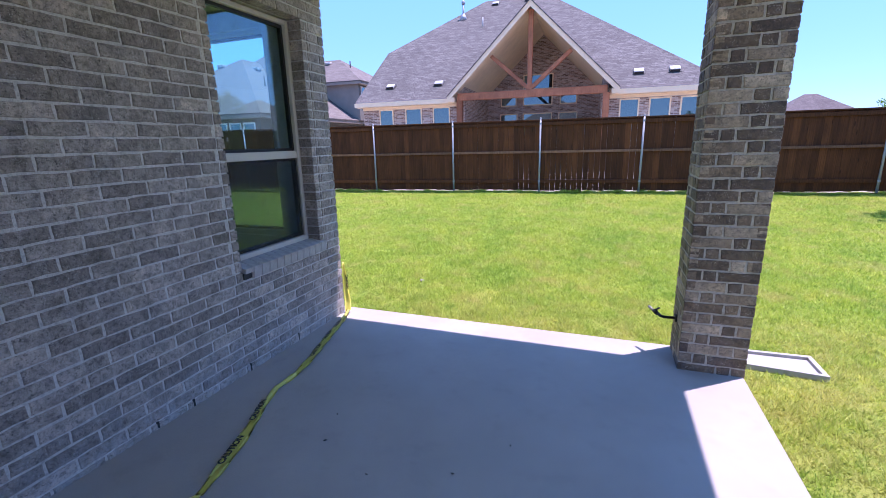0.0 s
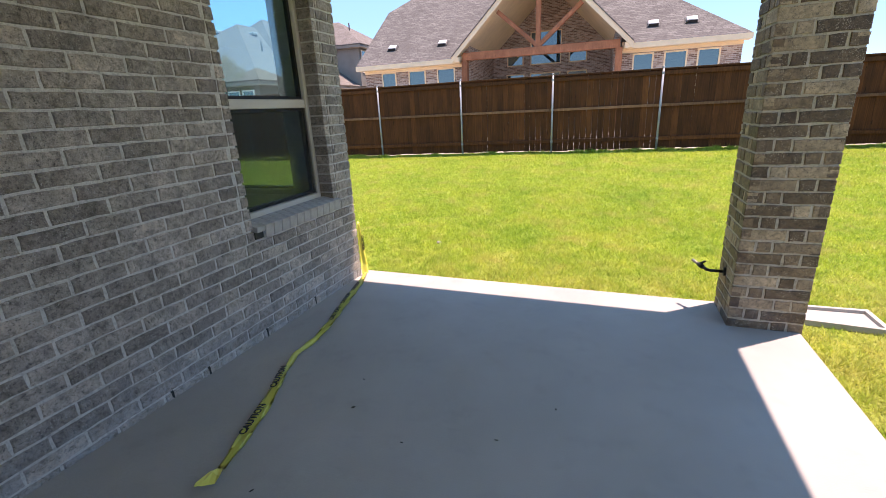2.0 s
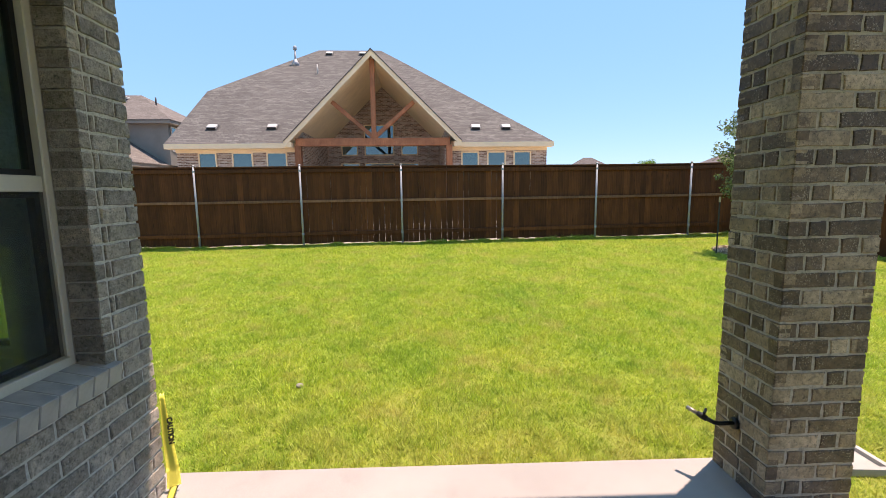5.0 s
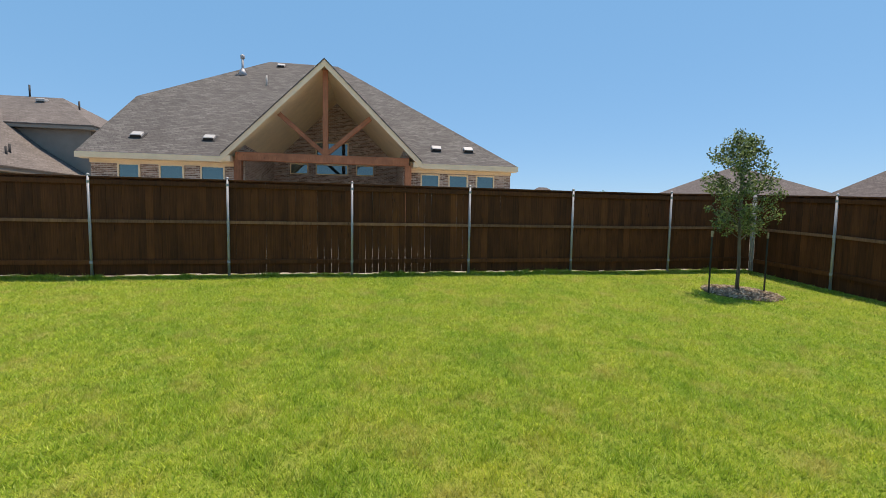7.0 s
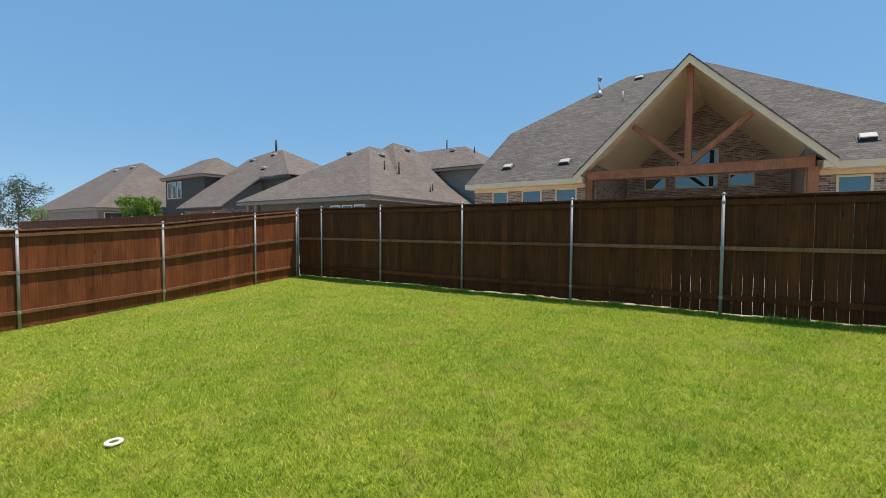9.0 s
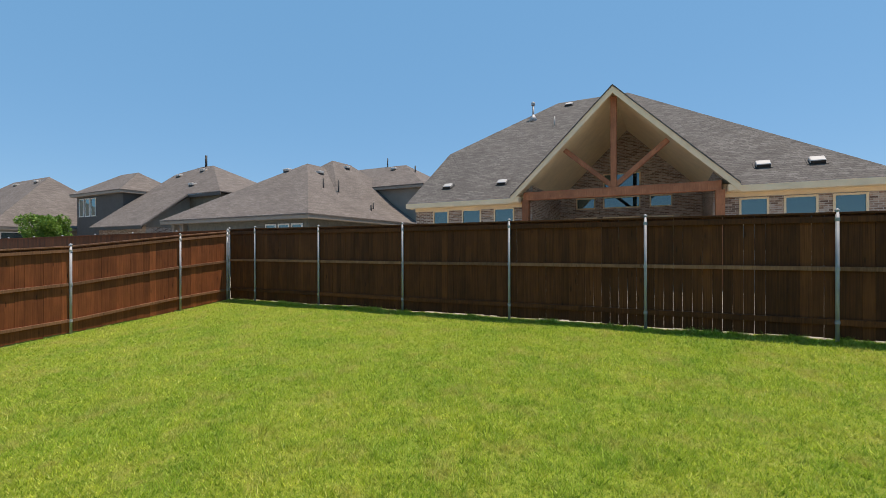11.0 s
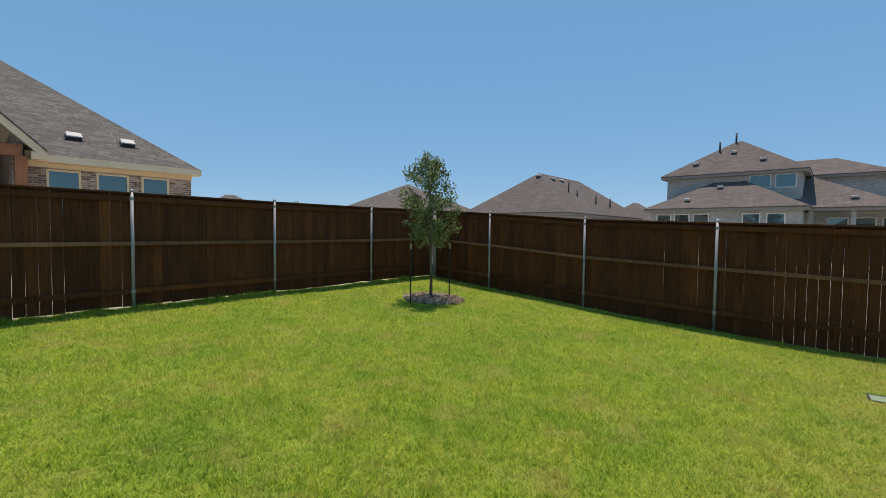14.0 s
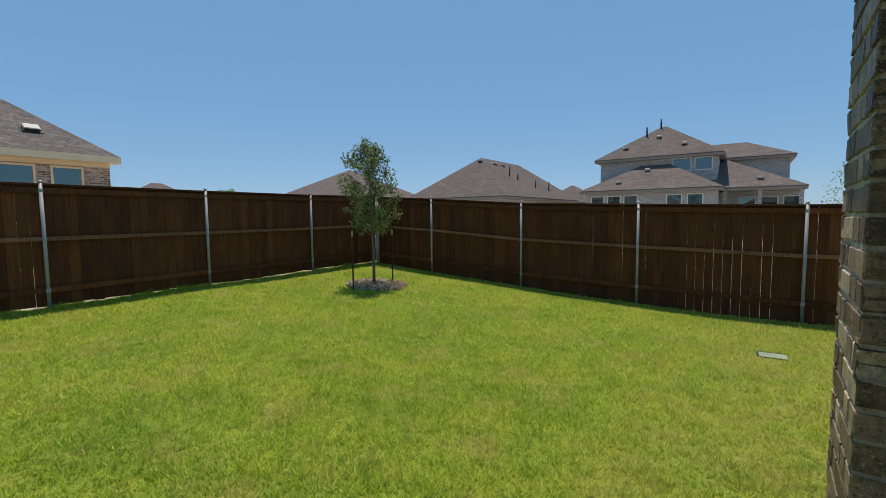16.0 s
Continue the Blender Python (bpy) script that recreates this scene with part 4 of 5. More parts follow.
def houses_left():
    a = thing("house_tan", "taupe brick house with tan hip roof and upper storey", "house")
    storey(a, -24.6, -14.85, 16.75, 34, -0.3, 3.1, M_OLIVE)
    storey(a, -26.3, -24.6, 19.6, 34, -0.3, 3.1, M_OLIVE)
    for x in (-26.3, -25.4):
        part("porch_post", box(x, x + 0.28, 16.75, 17.03, -0.3, 3.06, 0.01), M_EAVE, a)
    low = hip(a, -26.8, -14.4, 16.3, 34.4, 3.3, 7.35, M_SHINGLE_TAN)
    mid = hip(a, -24.6, -16.6, 21.0, 31.0, 4.74, 8.0, M_SHINGLE_TAN)
    storey(a, -25.6, -14.3, 27.0, 33.6, 3.3, 5.9, M_STUCCO)
    up = hip(a, -26.0, -13.9, 26.6, 34.0, 6.1, 8.3, M_SHINGLE_TAN)
    side_window(a, "x+", -14.3, 27.3, 29.6, 4.2, 5.75, None, 1)
    for k in range(3):
        side_window(a, "y-", 16.75, -17.9 + 0.95 * k, -17.1 + 0.95 * k, 1.2, 2.85)
    for x, y, h, z in ((-17.4, 20.6, 0.55, low), (-17.0, 21.5, 0.8, low), (-15.6, 23.2, 0.4, low), (-15.4, 22.7, 0.35, low), (-19.4, 30.3, 0.7, up), (-16.2, 29.4, 0.5, up)):
        pipe_on(a, x, y, z(x, y), h)
    for x, y, z in ((-21.5, 21.6, low), (-19.4, 22.4, low), (-20.0, 25.8, mid), (-18.3, 29.6, up)):
        dome_on(a, x, y, z(x, y))
    b = thing("house_grey", "two-storey grey house with brown-grey roofs", "house")
    rise = 0.76
    face = lambda x, y: (x, y, 3.1 + rise * (y - 16.4))
    ridge_l, ridge_r = face(-33.2, 23.3), face(-31.7, 23.3)
    part("roof", slab([face(-35.6, 16.4), face(-29.0, 16.4), face(-29.0, 19.5), face(-25.5, 19.5), ridge_r, ridge_l, face(-35.6, 22.6)], 0.06), M_SHINGLE_TAN, b)
    part("roof", slab([face(-25.5, 19.5), (-25.5, 27.1, 5.456), ridge_r], 0.06), M_SHINGLE_TAN, b)
    part("roof", slab([ridge_r, (-25.5, 27.1, 5.456), (-38.5, 27.1, 5.456), ridge_l], 0.06), M_SHINGLE_TAN, b)
    part("rake_board", beam((-29.02, 16.38, 3.0), (-29.02, 19.5, 5.37), 0.2, 0.05), M_SIDING, b)
    part("eave_board", box(-29.0, -25.5, 19.5, 19.56, 5.2, 5.39), M_SIDING, b)
    part("eave_board", box(-35.6, -29.0, 16.42, 16.48, 2.86, 3.04), M_SIDING, b)
    storey(b, -35.3, -29.4, 16.9, 27, -0.4, 3.02, M_HBRICK)
    storey(b, -35.3, -26.0, 19.9, 27, 3.02, 5.36, M_OLIVE)
    bm = box(-29.65, -29.4, 16.9, 19.9, 3.03, 5.36)
    for v in bm.verts:
        if v.co.z > 4 and v.co.y < 17:
            v.co.z = 3.3
    part("wall", bm, M_STUCCO, b)
    storey(b, -29.39, -26.0, 19.9, 27, -0.4, 3.01, M_HBRICK)
    storey(b, -42.8, -35.75, 18.7, 23.2, -0.4, 5.9, M_SIDING)
    hip(b, -43.2, -35.35, 18.3, 23.6, 6.1, 7.93, M_SHINGLE_TAN)
    for k in range(3):
        side_window(b, "y-", 18.7, -42.4 + 0.95 * k, -41.65 + 0.95 * k, 4.2, 5.7)
    pipe_on(b, -32.6, 23.3, ridge_l[2], 0.9, 0.09)
    for x, y in ((-31.9, 22.6), (-30.2, 20.6), (-34.4, 22.2)):
        dome_on(b, x, y, face(x, y)[2])
    c = thing("house_brown", "low house with broad brown-grey hip roof", "house")
    storey(c, -62.0, -44.0, 13.9, 24.6, -0.6, 3.1, M_STUCCO)
    z = hip(c, -62.5, -43.5, 13.5, 25.0, 3.3, 8.2, M_SHINGLE_TAN)
    side_window(c, "x+", -44.0, 14.3, 15.9, 1.0, 2.9)
    for x in (-49.8, -54.2):
        dome_on(c, x, 18.6, z(x, 18.6))


def houses_right():
    g = thing("house_distant", "distant low house with mauve-brown hip roof", "house")
    storey(g, 27.4, 36.1, 71.4, 78.6, -0.3, 4.0, M_PALEBRICK)
    hip(g, 27.0, 36.5, 71.0, 79.0, 4.2, 7.0, M_SHINGLE_MAUVE)
    h = thing("house_remote", "remote small house with mauve-brown hip roof", "house")
    storey(h, 66.4, 75.6, 19.4, 26.6, -0.3, 3.1, M_PALEBRICK)
    hip(h, 66, 76, 19, 27, 3.3, 6.1, M_SHINGLE_MAUVE)
    d = thing("house_low", "far house with plain mauve-brown hip roof", "house")
    storey(d, 26.8, 38.0, 27.5, 38.5, -0.3, 2.9, M_PALEBRICK)
    hip(d, 26.3, 38.5, 27, 39, 3.0, 6.2, M_SHINGLE_MAUVE)
    e = thing("house_mauve", "one-storey house with mauve-brown hip roof and vents", "house")
    storey(e, 30.4, 46.6, 14.9, 23.4, -0.3, 2.8, M_PALEBRICK)
    z = hip(e, 30, 47, 14.5, 23.8, 2.95, 6.5, M_SHINGLE_MAUVE)
    for x, y, h in ((35.8, 17.0, 0.9), (36.6, 16.6, 0.5), (38.6, 15.8, 0.7), (41.3, 15.6, 0.8)):
        pipe_on(e, x, y, z(x, y), h, 0.06)
    for x, y in ((34.2, 18.9), (35.8, 18.5), (37.4, 18.5)):
        dome_on(e, x, y, z(x, y))
    f = thing("house_tall", "two-storey pale brick house with mauve-brown roofs", "house")
    storey(f, 36.4, 46, 1.8, 10.6, -0.3, 3.1, M_PALEBRICK)
    low = hip(f, 35.9, 46.4, 1.4, 11.0, 3.3, 5.9, M_SHINGLE_MAUVE)
    storey(f, 40.6, 50, -2.8, 4, -0.3, 3.1, M_PALEBRICK)
    for y in (-2.95, -0.7, 1.35):
        part("porch_post", box(38.75, 39.0, y, y + 0.25, -0.3, 3.06, 0.01), M_PALEBRICK, f)
    side = hip(f, 38.4, 50.4, -3.15, 6.4, 3.3, 5.75, M_SHINGLE_MAUVE)
    storey(f, 39.7, 47.6, 2.0, 10.4, 3.3, 5.85, M_PALEBRICK)
    up = hip(f, 39.2, 48.0, 1.6, 10.8, 6.0, 8.95, M_SHINGLE_MAUVE)
    storey(f, 46.2, 52, -2.6, 8.6, 3.3, 5.95, M_PALEBRICK)
    hip(f, 45.7, 52.4, -3.0, 9.0, 6.15, 7.75, M_SHINGLE_MAUVE)
    for y0, y1 in ((3.7, 5.0), (2.3, 3.5)):
        side_window(f, "x-", 39.7, y0, y1, 4.75, 5.75)
    for y0, y1 in ((9.2, 10.2), (8.0, 9.0), (6.8, 7.8), (3.9, 4.9), (2.6, 3.6)):
        side_window(f, "x-", 36.4, y0, y1, 1.2, 2.9)
    for y0, y1 in ((-0.4, 0.7), (-1.7, -0.6), (-3.0, -1.95)):
        side_window(f, "x-", 40.6, y0, y1, 0.6, 2.7)
    for x, y, z in ((41.9, 6.3, up), (40.6, 8.6, up), (40.6, 4.3, up), (38.8, 6.6, low), (37.0, 8.3, low), (39.6, -0.6, side)):
        dome_on(f, x, y, z(x, y))
    pipe_on(f, 42.2, 7.3, up(42.2, 7.3), 0.8, 0.07), pipe_on(f, 43.4, 6.4, up(43.4, 6.4), 0.8, 0.07)


# ---- plants ----
def leaves(bm_verts, bm_faces, at, size, rnd):
    """One small pointed leaf."""
    q = Euler((rnd.uniform(-1.3, 1.3), rnd.uniform(-1.3, 1.3), rnd.uniform(0, 6.28))).to_matrix()
    n = len(bm_verts)
    for p in ((-0.5, 0, 0), (0, -0.28, 0.06), (0.5, 0, 0), (0, 0.28, 0.06)):
        bm_verts.append(tuple(at + q @ Vector(p) * size))
    bm_faces.append((n, n + 1, n + 2, n + 3))


def leafy(parent, name, clumps, count, size, material, seed):
    """Leaves gathered round clump centres (x, y, z, radius)."""
    rnd = random.Random(seed)
    verts, faces = [], []
    weights = [c[3] ** 2 for c in clumps]
    for c in rnd.choices(clumps, weights, k=count):
        d = Vector((rnd.gauss(0, 1), rnd.gauss(0, 1), rnd.gauss(0, 0.85)))
        at = Vector(c[:3]) + d.normalized() * c[3] * rnd.random() ** 0.45
        leaves(verts, faces, at, size * rnd.uniform(0.6, 1.3), rnd)
    me = bpy.data.meshes.new(name)
    me.from_pydata(verts, [], faces)
    me.materials.append(material)
    ob = new(name, me)
    ob.parent = parent
    return ob


TREE = (8.06, 6.50)


def young_tree():
    x, y = TREE
    z = float(land(x, y))
    rnd = random.Random(21)
    tr = thing("young_tree", "slim young oak tree with thin grey-green crown, staked", "tree", pose(x, y, z))
    stem = [(0, 0, -0.05), (0.01, 0, 0.6), (-0.015, 0.01, 1.2), (-0.03, 0, 1.9), (-0.10, 0.01, 2.5), (-0.15, 0, 2.95)]
    trunk = part("trunk", rod(stem, [0.034, 0.028, 0.025, 0.019, 0.012, 0.004], 12), M_BARK, tr, smooth=True)
    clumps = []
    for k in range(38):
        h = 1.12 + 1.78 * (k / 37) ** 0.95
        a = k * 2.4 + rnd.uniform(-0.4, 0.4)
        prof = np.interp(h, [1.1, 1.35, 1.7, 2.2, 2.6, 2.95], [0.30, 0.60, 0.56, 0.62, 0.40, 0.14])
        r = float(prof) * rnd.uniform(0.62, 1.08)
        base = Vector((-0.02 - 0.06 * max(0, h - 1.9), 0, h - 0.30 * r - 0.05))
        tip = Vector((base.x + r * math.cos(a), r * math.sin(a), h + rnd.uniform(-0.04, 0.12)))
        mid = base.lerp(tip, 0.5) + Vector((0, 0, 0.05))
        part("limb", rod([base, mid, tip], [0.011, 0.007, 0.003], 6), M_BARK, trunk)
        clumps.append((*tip, rnd.uniform(0.10, 0.19)))
        clumps.append((*base.lerp(tip, 0.6), rnd.uniform(0.10, 0.18)))
        if rnd.random() < 0.5:
            clumps.append((*(tip + Vector((rnd.uniform(-0.15, 0.15), rnd.uniform(-0.15, 0.15), rnd.uniform(-0.12, 0.12)))), rnd.uniform(0.06, 0.12)))
    clumps += [(-0.15, 0, 2.98, 0.10), (-0.12, 0.03, 2.85, 0.15), (-0.1, -0.05, 2.68, 0.18)]
    leafy(tr, "crown", clumps, 7600, 0.052, M_LEAF, 4)
    for k, (dx, dy, top) in enumerate(((-0.66, -0.08, 0.62), (0.66, 0.06, 0.60))):
        st = thing("tree_stake", "dark metal tree stake with a tan strap", "stake", pose(x + dx, y + dy, float(land(x + dx, y + dy))), "stakes beside the tree")
        part("rod", box(-0.012, 0.012, -0.012, 0.012, -0.1, top + 0.5, 0.003), M_STAKE, st)
        part("strap", box(-0.016, 0.016, -0.016, 0.016, top + 0.44, top + 0.55, 0.004), M_STRAP, st)
    # ring of bark mulch
    verts, faces = [], []
    bm = bmesh.new()
    bmesh.ops.create_circle(bm, cap_ends=True, segments=28, radius=0.62)
    bmesh.ops.subdivide_edges(bm, edges=bm.edges, cuts=1)
    for v in bm.verts:
        far = v.co.length / 0.62
        v.co *= 1 + 0.10 * noise.noise(v.co * 4)
        v.co.z = 0.05 * (1 - far ** 2) + float(land(x + v.co.x, y + v.co.y)) - z + 0.008
    for v in bm.verts:
        if v.co.xy.length < 0.3:
            v.co.z += 0.02
    solid("mulch_bed", bm, M_MULCH, "round bed of brown bark mulch under the tree", "mulch", "structure", pose(x + 0.1, y, z), True)
    for k in range(900):
        a, r = rnd.uniform(0, 6.28), 0.66 * math.sqrt(rnd.random())
        px, py = r * math.cos(a), r * math.sin(a)
        at = Vector((px, py, float(land(x + px, y + py)) - z + 0.055 * (1 - (r / 0.66) ** 2) + 0.016))
        q = Euler((rnd.uniform(-0.5, 0.5), rnd.uniform(-0.5, 0.5), rnd.uniform(0, 6.28))).to_matrix()
        n = len(verts)
        for p in ((-1, -0.3, -0.2), (1, -0.35, -0.2), (0.9, 0.35, -0.2), (-1, 0.3, -0.2), (-0.8, -0.2, 0.25), (0.8, -0.25, 0.25), (0.8, 0.2, 0.25), (-0.8, 0.25, 0.25)):
            verts.append(tuple(at + q @ Vector(p) * rnd.uniform(0.018, 0.034)))
        faces += [tuple(n + i for i in f) for f in ((4, 5, 6, 7), (0, 1, 5, 4), (1, 2, 6, 5), (2, 3, 7, 6), (3, 0, 4, 7))]
    me = bpy.data.meshes.new("mulch_chips")
    me.from_pydata(verts, [], faces)
    me.materials.append(M_STRAP_CHIP)
    ob = new("mulch_chips", me)
    ob.matrix_basis = pose(x + 0.1, y, z)
    tagged(ob, "loose brown and tan bark chips round the tree", "mulch", kind="stuff")


def chip_material():
    m, nt, b = shader("bark_chip", 0.95, 0.0, 0.1)
    c = ramp(nt, nt.nodes.new("ShaderNodeNewGeometry").outputs["Random Per Island"], (0.0, (0.15, 0.10, 0.06)), (0.5, (0.33, 0.24, 0.155)), (1.0, (0.60, 0.49, 0.35)))
    nt.links.new(c, b.inputs["Base Color"])
    return m


M_STRAP_CHIP = chip_material()


def far_plant(name, label, x, y, z0, height, radius, material, seed, count=2600, size=0.12):
    rnd = random.Random(seed)
    t = thing(name, label, "tree", pose(x, y, z0))
    part("trunk", rod([(0, 0, -0.2), (0.05, 0, height * 0.45), (0, 0.05, height * 0.85)], [0.12, 0.08, 0.03], 10), M_BARK, t, smooth=True)
    clumps = []
    for k in range(44):
        a, r = rnd.uniform(0, 6.28), radius * math.sqrt(rnd.random()) * 0.85
        clumps.append((r * math.cos(a), r * math.sin(a), height - radius * 1.6 * rnd.random(), radius * rnd.uniform(0.18, 0.36)))
    for c in clumps[:10]:
        part("limb", rod([(0, 0, height * 0.4), c[:3]], [0.05, 0.015], 6), M_BARK, t)
    leafy(t, "crown", clumps, count, size, material, seed)


def far_plants():
    far_plant("far_tree", "round green tree far behind the back fence", 39.5, 70.0, 0, 5.75, 2.0, M_BUSH, 36, 4500, 0.22)
    far_plant("garden_shrub", "bright green garden shrub behind the sunlit fence", -34.5, 13.6, -0.2, 3.75, 1.5, M_BUSH, 47, 14000, 0.15)
    far_plant("far_tree", "dark green tree far behind the houses", -76, 15.0, 0, 7.6, 3.6, M_FARLEAF, 32, 4200, 0.22)
    far_plant("far_tree", "dark green tree far behind the houses", -82, 13.0, 0, 7.0, 3.2, M_FARLEAF, 33, 3600, 0.22)
    far_plant("garden_tree", "pale green thin-leaved tree beyond the shaded fence", 32.5, -4.9, -0.2, 4.5, 2.0, M_BUSH, 34, 2400, 0.11)
    far_plant("garden_shrub", "small green shrub behind the sunlit fence", -41.5, 9.6, -0.2, 3.1, 0.7, M_BUSH, 35, 700, 0.12)


# ---- small things on and round the patio ----
def hose_bib():
    m = HOUSE @ pose(POST_X0, -0.135, 0.285) @ Matrix.Scale(0.8, 4)
    tap = thing("garden_tap", "black outdoor tap on a pipe from the pillar", "tap", m)
    part("wall_plate", rod([(0.004, 0, 0), (-0.012, 0, 0)], 0.036, 16), M_IRON, tap, smooth=True)
    part("pipe", rod([(0, 0, 0), (-0.10, 0.0, 0.0), (-0.125, 0.01, 0.002), (-0.15, 0.045, 0.01)], 0.0125, 12), M_IRON, tap, smooth=True)
    body = part("valve", rod([(-0.148, 0.042, 0.008), (-0.16, 0.062, 0.014), (-0.178, 0.09, 0.02)], [0.016, 0.021, 0.016], 12), M_IRON, tap, smooth=True)
    part("stem", rod([(-0.16, 0.062, 0.014), (-0.152, 0.058, 0.048)], 0.006, 8), M_IRON, body)
    part("handle", rod([(-0.172, 0.035, 0.048), (-0.132, 0.082, 0.05)], 0.008, 8), M_IRON, body)
    part("spout", rod([(-0.178, 0.09, 0.02), (-0.215, 0.145, 0.035)], [0.012, 0.013], 12), M_BRASS, tap, "dull grey spout", True)


def splash_block():
    z = float(land(3.5, 0)) - 0.02
    m = pose(3.50, 0.0, z, 0, 0, -2)
    b = thing("splash_block", "pale cast concrete splash block on the lawn", "splash block", m)
    bm = slab([(-0.24, -0.12, 0.044), (0.24, -0.155, 0.036), (0.24, 0.155, 0.036), (-0.24, 0.12, 0.044)], 0.06)
    part("tray", bm, M_BLOCK, b)
    for s in (-1, 1):
        part("rim", beam((-0.24, s * 0.112, 0.046), (0.24, s * 0.142, 0.04), 0.04, 0.03), M_BLOCK, b)
    part("rim", beam((0.226, -0.125, 0.039), (0.226, 0.125, 0.039), 0.03, 0.04), M_BLOCK, b)


def lawn_lids():
    x, y = 7.92, -0.18
    lid = thing("utility_box_lid", "pale green-grey utility box lid set in the lawn", "box lid", pose(x, y, float(land(x, y)) - 0.004, 0, 1, 4))
    # dark plate stands in for the shaded hole beside the cover
    part("collar", box(-0.12, 0.17, -0.15, 0.15, -0.1, 0.012, 0.006), M_STAKE, lid)
    part("cover", box(-0.12, 0.09, -0.15, 0.13, 0.012, 0.022, 0.005), M_LID, lid)
    x, y = -2.62, 1.66
    bm = bmesh.new()
    prof = [(0.030, 0.0), (0.030, 0.010), (0.036, 0.014), (0.056, 0.013), (0.063, 0.006), (0.063, 0.0)]
    rings = [[bm.verts.new((r * math.cos(k * math.tau / 28), r * math.sin(k * math.tau / 28), h)) for k in range(28)] for r, h in prof]
    for a, b in zip(rings, rings[1:] + rings[:1]):
        for k in range(28):
            bm.faces.new((a[k], a[(k + 1) % 28], b[(k + 1) % 28], b[k]))
    sx, sy = 0.3, 1.14
    pad = bmesh.new()
    bmesh.ops.create_icosphere(pad, subdivisions=2, radius=0.03)
    for v in pad.verts:
        v.co *= 1 + 0.25 * noise.noise(v.co * 30)
        v.co.z *= 0.55
    solid("stone", pad, M_STONE, "small pale stone lying in the grass", "stone", m=pose(sx, sy, float(land(sx, sy)) + 0.016), smooth=True)
    solid("sprinkler_ring", bm, M_WHITE, "white round sprinkler guard ring in the grass", "sprinkler ring", m=pose(x, y, float(land(x, y)) + 0.02), smooth=True)


def ribbon(path, widths):
    """A thin crumpled band along path: centre, and the way across it."""
    bm = bmesh.new()
    rows = []
    for (p, across), w in zip(path, widths):
        p, across = Vector(p), Vector(across).normalized()
        rows.append([bm.verts.new(p + across * w * s + Vector((0, 0, 0.004 * math.sin(9 * s + p.y * 31)))) for s in (-0.5, -0.17, 0.17, 0.5)])
    for a, b in zip(rows, rows[1:]):
        for k in range(3):
            bm.faces.new((a[k], a[k + 1], b[k + 1], b[k]))
    return bm


def caution_tape():
    tape = thing("caution_tape", "crumpled yellow caution tape lying along the patio", "tape")
    lie = lambda x, y: floor_z(x, y) + 0.012
    keys = [(0.012, -0.10, 0.49), (0.018, -0.10, 0.28), (0.030, -0.10, 0.10), (0.045, -0.13, 0.02), (0.10, -0.32, 0), (0.19, -0.75, 0), (0.27, -1.05, 0.01), (0.295, -1.27, 0.0), (0.30, -1.46, 0.014), (0.35, -1.66, 0.0), (0.445, -1.91, 0.004), (0.50, -2.12, 0.0), (0.548, -2.31, 0.0)]
    path, widths = [], []
    for i, (a, b) in enumerate(zip(keys, keys[1:])):
        for k in range(8):
            t = k / 8
            p = Vector(a).lerp(Vector(b), t)
            way = Vector(b) - Vector(a)
            if i >= 3:
                p.z = lie(p.x, p.y) + p.z
                across = Vector((way.y, -way.x, 0)).normalized()
                across.z = 0.14 * math.sin(i * 1.9 + t * 2)
                w = 0.047 + 0.012 * math.sin(i * 1.4 + t * 1.5)
                if i in (7, 8):
                    w, across.z = 0.03, 1.2
            else:
                across, w = Vector((0.85, 0.45, 0.0)), 0.018 + 0.045 * (1 - p.z / 0.49)
            path.append((p, across)), widths.append(w)
    bm = ribbon(path, widths)
    bmesh.ops.solidify(bm, geom=list(bm.faces), thickness=0.0008)
    part("band", bm, M_TAPE, tape, smooth=True)
    part("end_knot", ribbon([((0.548, -2.30, 0.055), (1, 0.2, 0.3)), ((0.56, -2.33, 0.062), (1, -0.3, 0.2)), ((0.55, -2.37, 0.052), (0.9, 0.3, -0.2)), ((0.53, -2.39, 0.05), (0.8, 0.2, 0.1))], [0.05, 0.085, 0.07, 0.03]), M_TAPE, tape)

    def word(text, at, yaw, size, tilt=0.0, stand=False):
        cu = bpy.data.curves.new("lettering", "FONT")
        cu.body, cu.size, cu.align_x, cu.align_y = text, size, "CENTER", "CENTER"
        cu.extrude, cu.offset = 0.0004, 0.0018
        ob = new("lettering_source", cu)
        me = bpy.data.meshes.new_from_object(ob)
        bpy.data.objects.remove(ob)
        me.materials.append(M_INK)
        ob = new("lettering", me)
        ob.parent = tape
        ob.matrix_basis = pose(*at, 90 if stand else tilt, 0, yaw) if not stand else pose(*at, 90, 90, yaw)

    for text, y, size in (("CAUTION", -0.44, 0.038), ("CAUTION", -0.68, 0.04), ("CAUTION", -0.94, 0.042), ("CAUTION", -1.70, 0.044), ("CAUTION", -2.02, 0.046)):
        x = float(np.interp(-y, [0.32, 0.75, 1.05, 1.27, 1.46, 1.66, 1.91, 2.12, 2.31], [0.10, 0.19, 0.27, 0.295, 0.30, 0.35, 0.445, 0.50, 0.548]))
        x2 = float(np.interp(-y + 0.1, [0.32, 0.75, 1.05, 1.27, 1.46, 1.66, 1.91, 2.12, 2.31], [0.10, 0.19, 0.27, 0.295, 0.30, 0.35, 0.445, 0.50, 0.548]))
        word(text, (x, y, lie(x, y) + 0.024), math.degrees(math.atan2(0.1, -(x2 - x))), size)
    word("CAUTION", (0.034, -0.097, 0.30), 34, 0.03, stand=True)


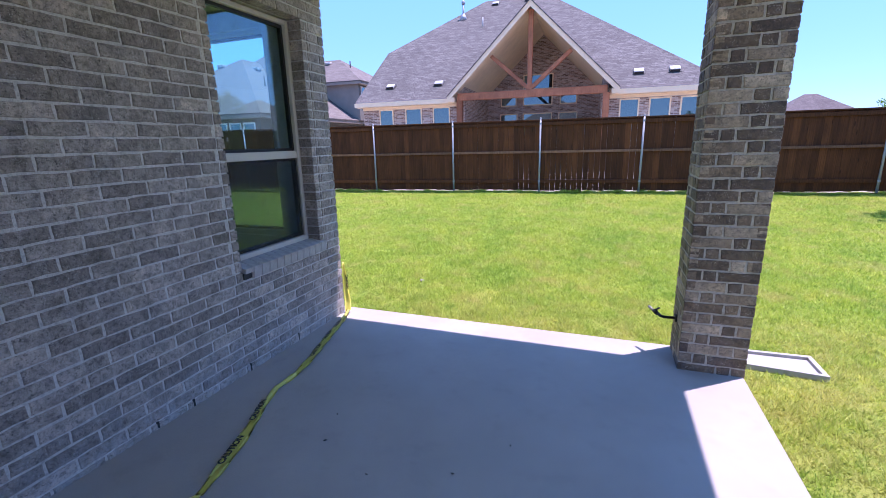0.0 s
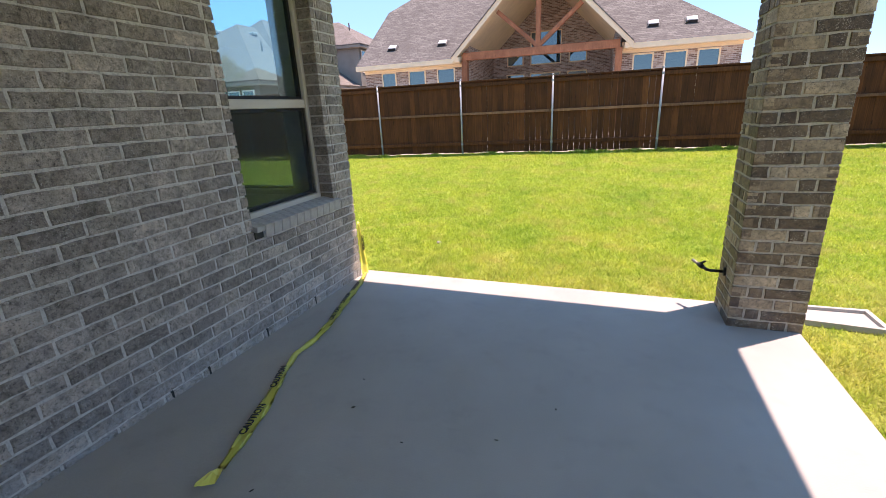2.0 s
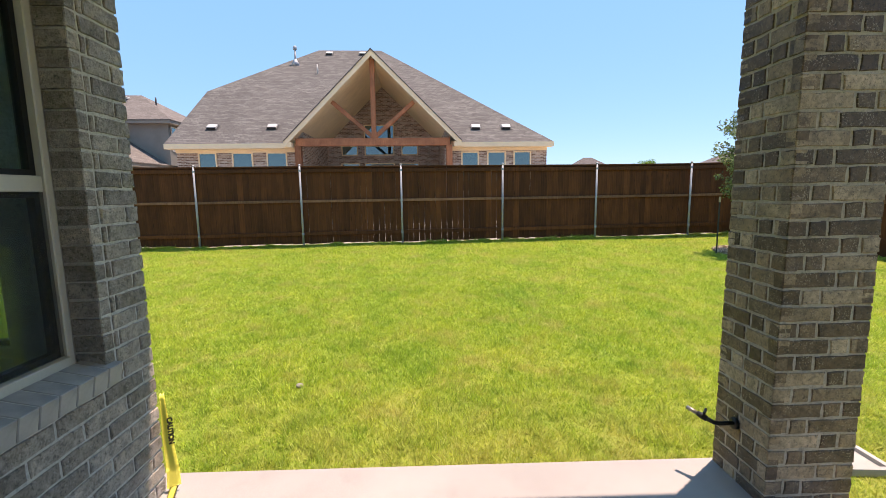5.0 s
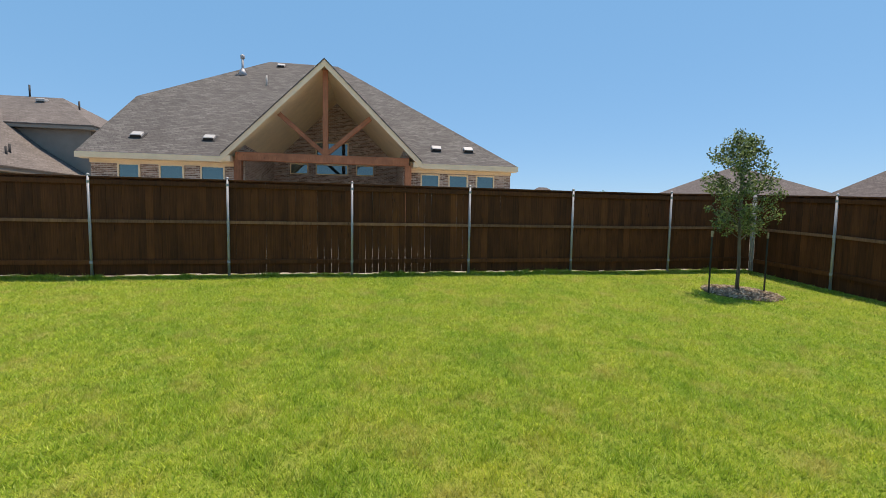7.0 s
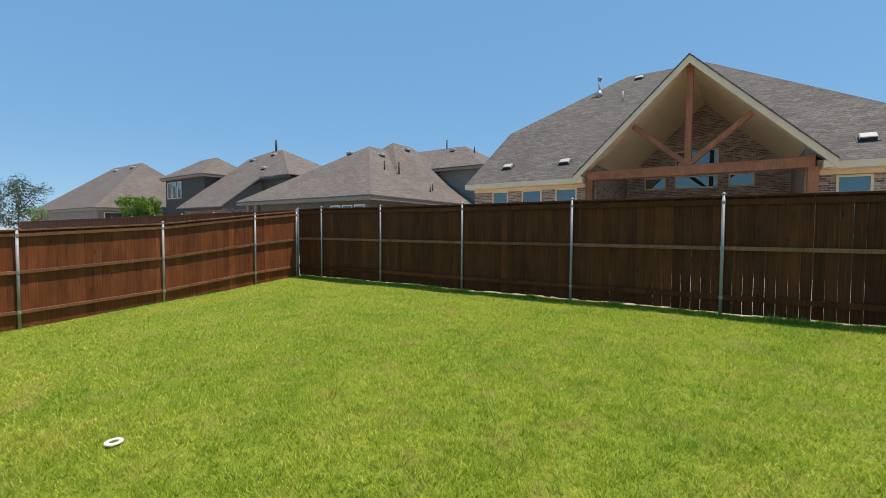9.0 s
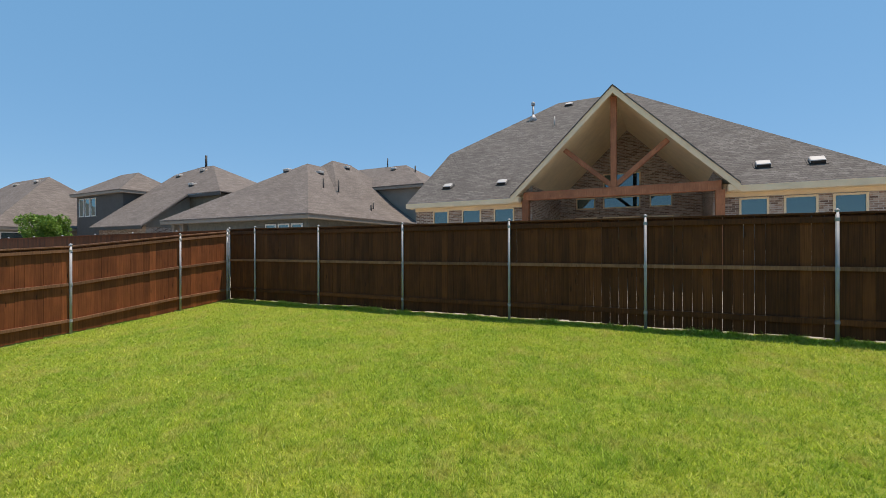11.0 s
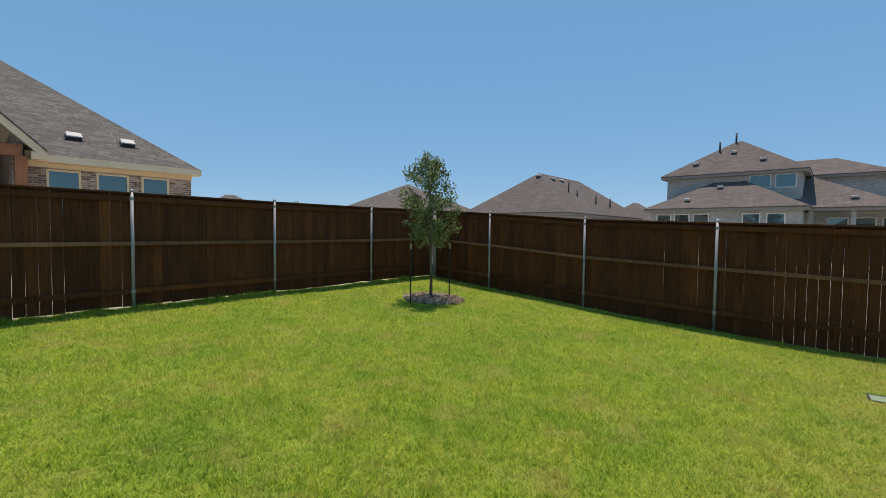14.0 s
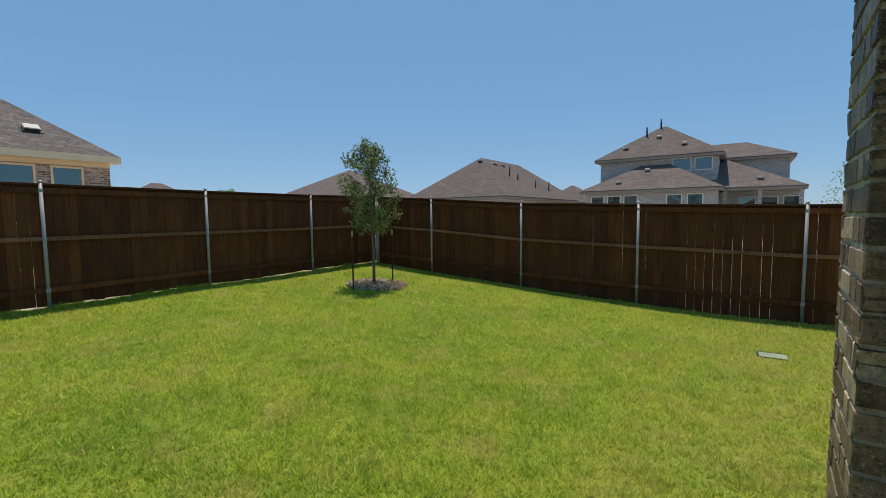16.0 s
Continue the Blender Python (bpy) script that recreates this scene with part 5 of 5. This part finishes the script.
def litter():
    """Dry leaf scraps on the slab."""
    rnd = random.Random(5)
    for x, y in ((1.80, -1.53), (1.57, -1.80), (1.18, -1.93), (0.80, -1.56), (0.86, -1.78), (0.73, -2.33), (1.33, -2.20), (2.1, -2.4)):
        bm = bmesh.new()
        s = rnd.uniform(0.006, 0.012)
        pts = [(-s, 0, 0), (-s * 0.3, -s * 0.45, 0.003), (s * 0.8, -s * 0.25, 0.006), (s, s * 0.1, 0.004), (s * 0.2, s * 0.45, 0.002)]
        top = [bm.verts.new(p) for p in pts]
        low = [bm.verts.new((p[0], p[1], p[2] - 0.0015)) for p in pts]
        bm.faces.new(top), bm.faces.new(low[::-1])
        for i in range(5):
            bm.faces.new((top[i], low[i], low[(i + 1) % 5], top[(i + 1) % 5]))
        solid("leaf_scrap", bm, M_DEAD, "dark dry leaf scrap on the concrete patio", "leaf", m=pose(x, y, floor_z(x, y) + 0.003, 0, 0, rnd.uniform(0, 360)), group="leaf scraps on the patio")


# ---- grass ----
def grass():
    rng = np.random.default_rng(11)

    def scatter(n, x0, x1, y0, y1):
        return np.stack([rng.uniform(x0, x1, n), rng.uniform(y0, y1, n)], 1)

    p = np.concatenate([scatter(2300000, -9.8, 10.4, -4.0, 8.75), scatter(14000, -9.8, 10.4, 8.45, 8.8)])
    far = np.hypot(p[:, 0] - 1.4, p[:, 1] - 0.6)
    p = p[(rng.random(len(p)) < 1.0 / (1 + (far / 4.8) ** 2.4)) | (p[:, 1] > 8.5)]
    c, s = math.cos(radians(2.0)), math.sin(radians(2.0))
    hx, hy = p[:, 0] * c - p[:, 1] * s, p[:, 0] * s + p[:, 1] * c
    keep = ~((hx < SLAB_X + 0.01) & (hx > -5.3) & (hy < SLAB_Y + 0.006))
    keep &= np.hypot(p[:, 0] - TREE[0], p[:, 1] - TREE[1]) > 0.57 + 0.1 * rng.random(len(p))
    keep &= ~((np.abs(p[:, 0] - 3.5) < 0.25) & (np.abs(p[:, 1]) < 0.15))
    keep &= ~((np.abs(p[:, 0] - 7.945) < 0.14) & (np.abs(p[:, 1] + 0.18) < 0.145))
    keep &= np.hypot(p[:, 0] + 2.62, p[:, 1] - 1.66) > 0.072
    p = p[keep]
    n = len(p)
    z = land(p[:, 0], p[:, 1])
    tall = rng.uniform(0.026, 0.05, n)
    near_fence = (p[:, 1] > 8.4) | (p[:, 0] > 10.2) | (p[:, 0] < -9.6)
    tall *= np.where(near_fence, 1.1, 1.0)

    def lumps(cell, seed):
        """Smooth random field over the lawn, about 0 to 1, with lumps of one cell."""
        g = np.random.default_rng(seed).random((int(22 / cell) + 3, int(14 / cell) + 3))
        u, v = (p[:, 0] + 10) / cell, (p[:, 1] + 4.2) / cell
        i, j = u.astype(int), v.astype(int)
        fu, fv = u - i, v - j
        fu, fv = fu * fu * (3 - 2 * fu), fv * fv * (3 - 2 * fv)
        return (g[i, j] * (1 - fu) + g[i + 1, j] * fu) * (1 - fv) + (g[i, j + 1] * (1 - fu) + g[i + 1, j + 1] * fu) * fv

    tall *= (0.3 + 0.75 * lumps(0.09, 1) + 0.4 * lumps(0.27, 2)) * (0.45 + 1.0 * lumps(0.035, 4))
    tall *= np.where((p[:, 1] > 8.5) & (lumps(0.4, 3) > 0.62), 1.7, 1.0)
    a, lean, b = rng.uniform(0, math.tau, n), rng.uniform(0.25, 1.15, n) * tall, rng.uniform(0, math.tau, n)
    w = rng.uniform(0.0024, 0.005, n) * (1 + 0.09 * np.hypot(p[:, 0] - 1.4, p[:, 1] - 0.6))
    base = np.stack([p[:, 0], p[:, 1], z - 0.004], 1)
    side = np.stack([np.cos(a), np.sin(a), 0 * a], 1) * w[:, None]
    tip = base + np.stack([np.cos(b) * lean, np.sin(b) * lean, tall], 1)
    verts = np.stack([base - side, base + side, tip], 1).reshape(-1, 3).astype(np.float32)
    me = bpy.data.meshes.new("grass_blades")
    me.vertices.add(3 * n), me.loops.add(3 * n), me.polygons.add(n)
    me.vertices.foreach_set("co", verts.ravel())
    me.loops.foreach_set("vertex_index", np.arange(3 * n, dtype=np.int32))
    me.polygons.foreach_set("loop_start", np.arange(0, 3 * n, 3, dtype=np.int32))
    me.update(calc_edges=True)
    me.materials.append(M_BLADE)
    tagged(new("grass_blades", me), "short mown yellow-green grass blades", "grass", kind="stuff")


patio()
WALL = shell()
roof_near()
window_near("window_1", "almond vinyl single-hung window with reflective panes", OPEN_Y1 - OPEN_Y0, pose(-0.115, OPEN_Y0, OPEN_Z0))
window_near("window_2", "almond vinyl single-hung window round the corner, seen through the room", NORTH_X1 - NORTH_X0, pose(NORTH_X1, -CORNER - 0.12, OPEN_Z0, 0, 0, 90))
house_gabled()
houses_left()
houses_right()
young_tree()
far_plants()
hose_bib()
splash_block()
lawn_lids()
caution_tape()
litter()
grass()
fences()
wall_bricks(WALL)
post_near()
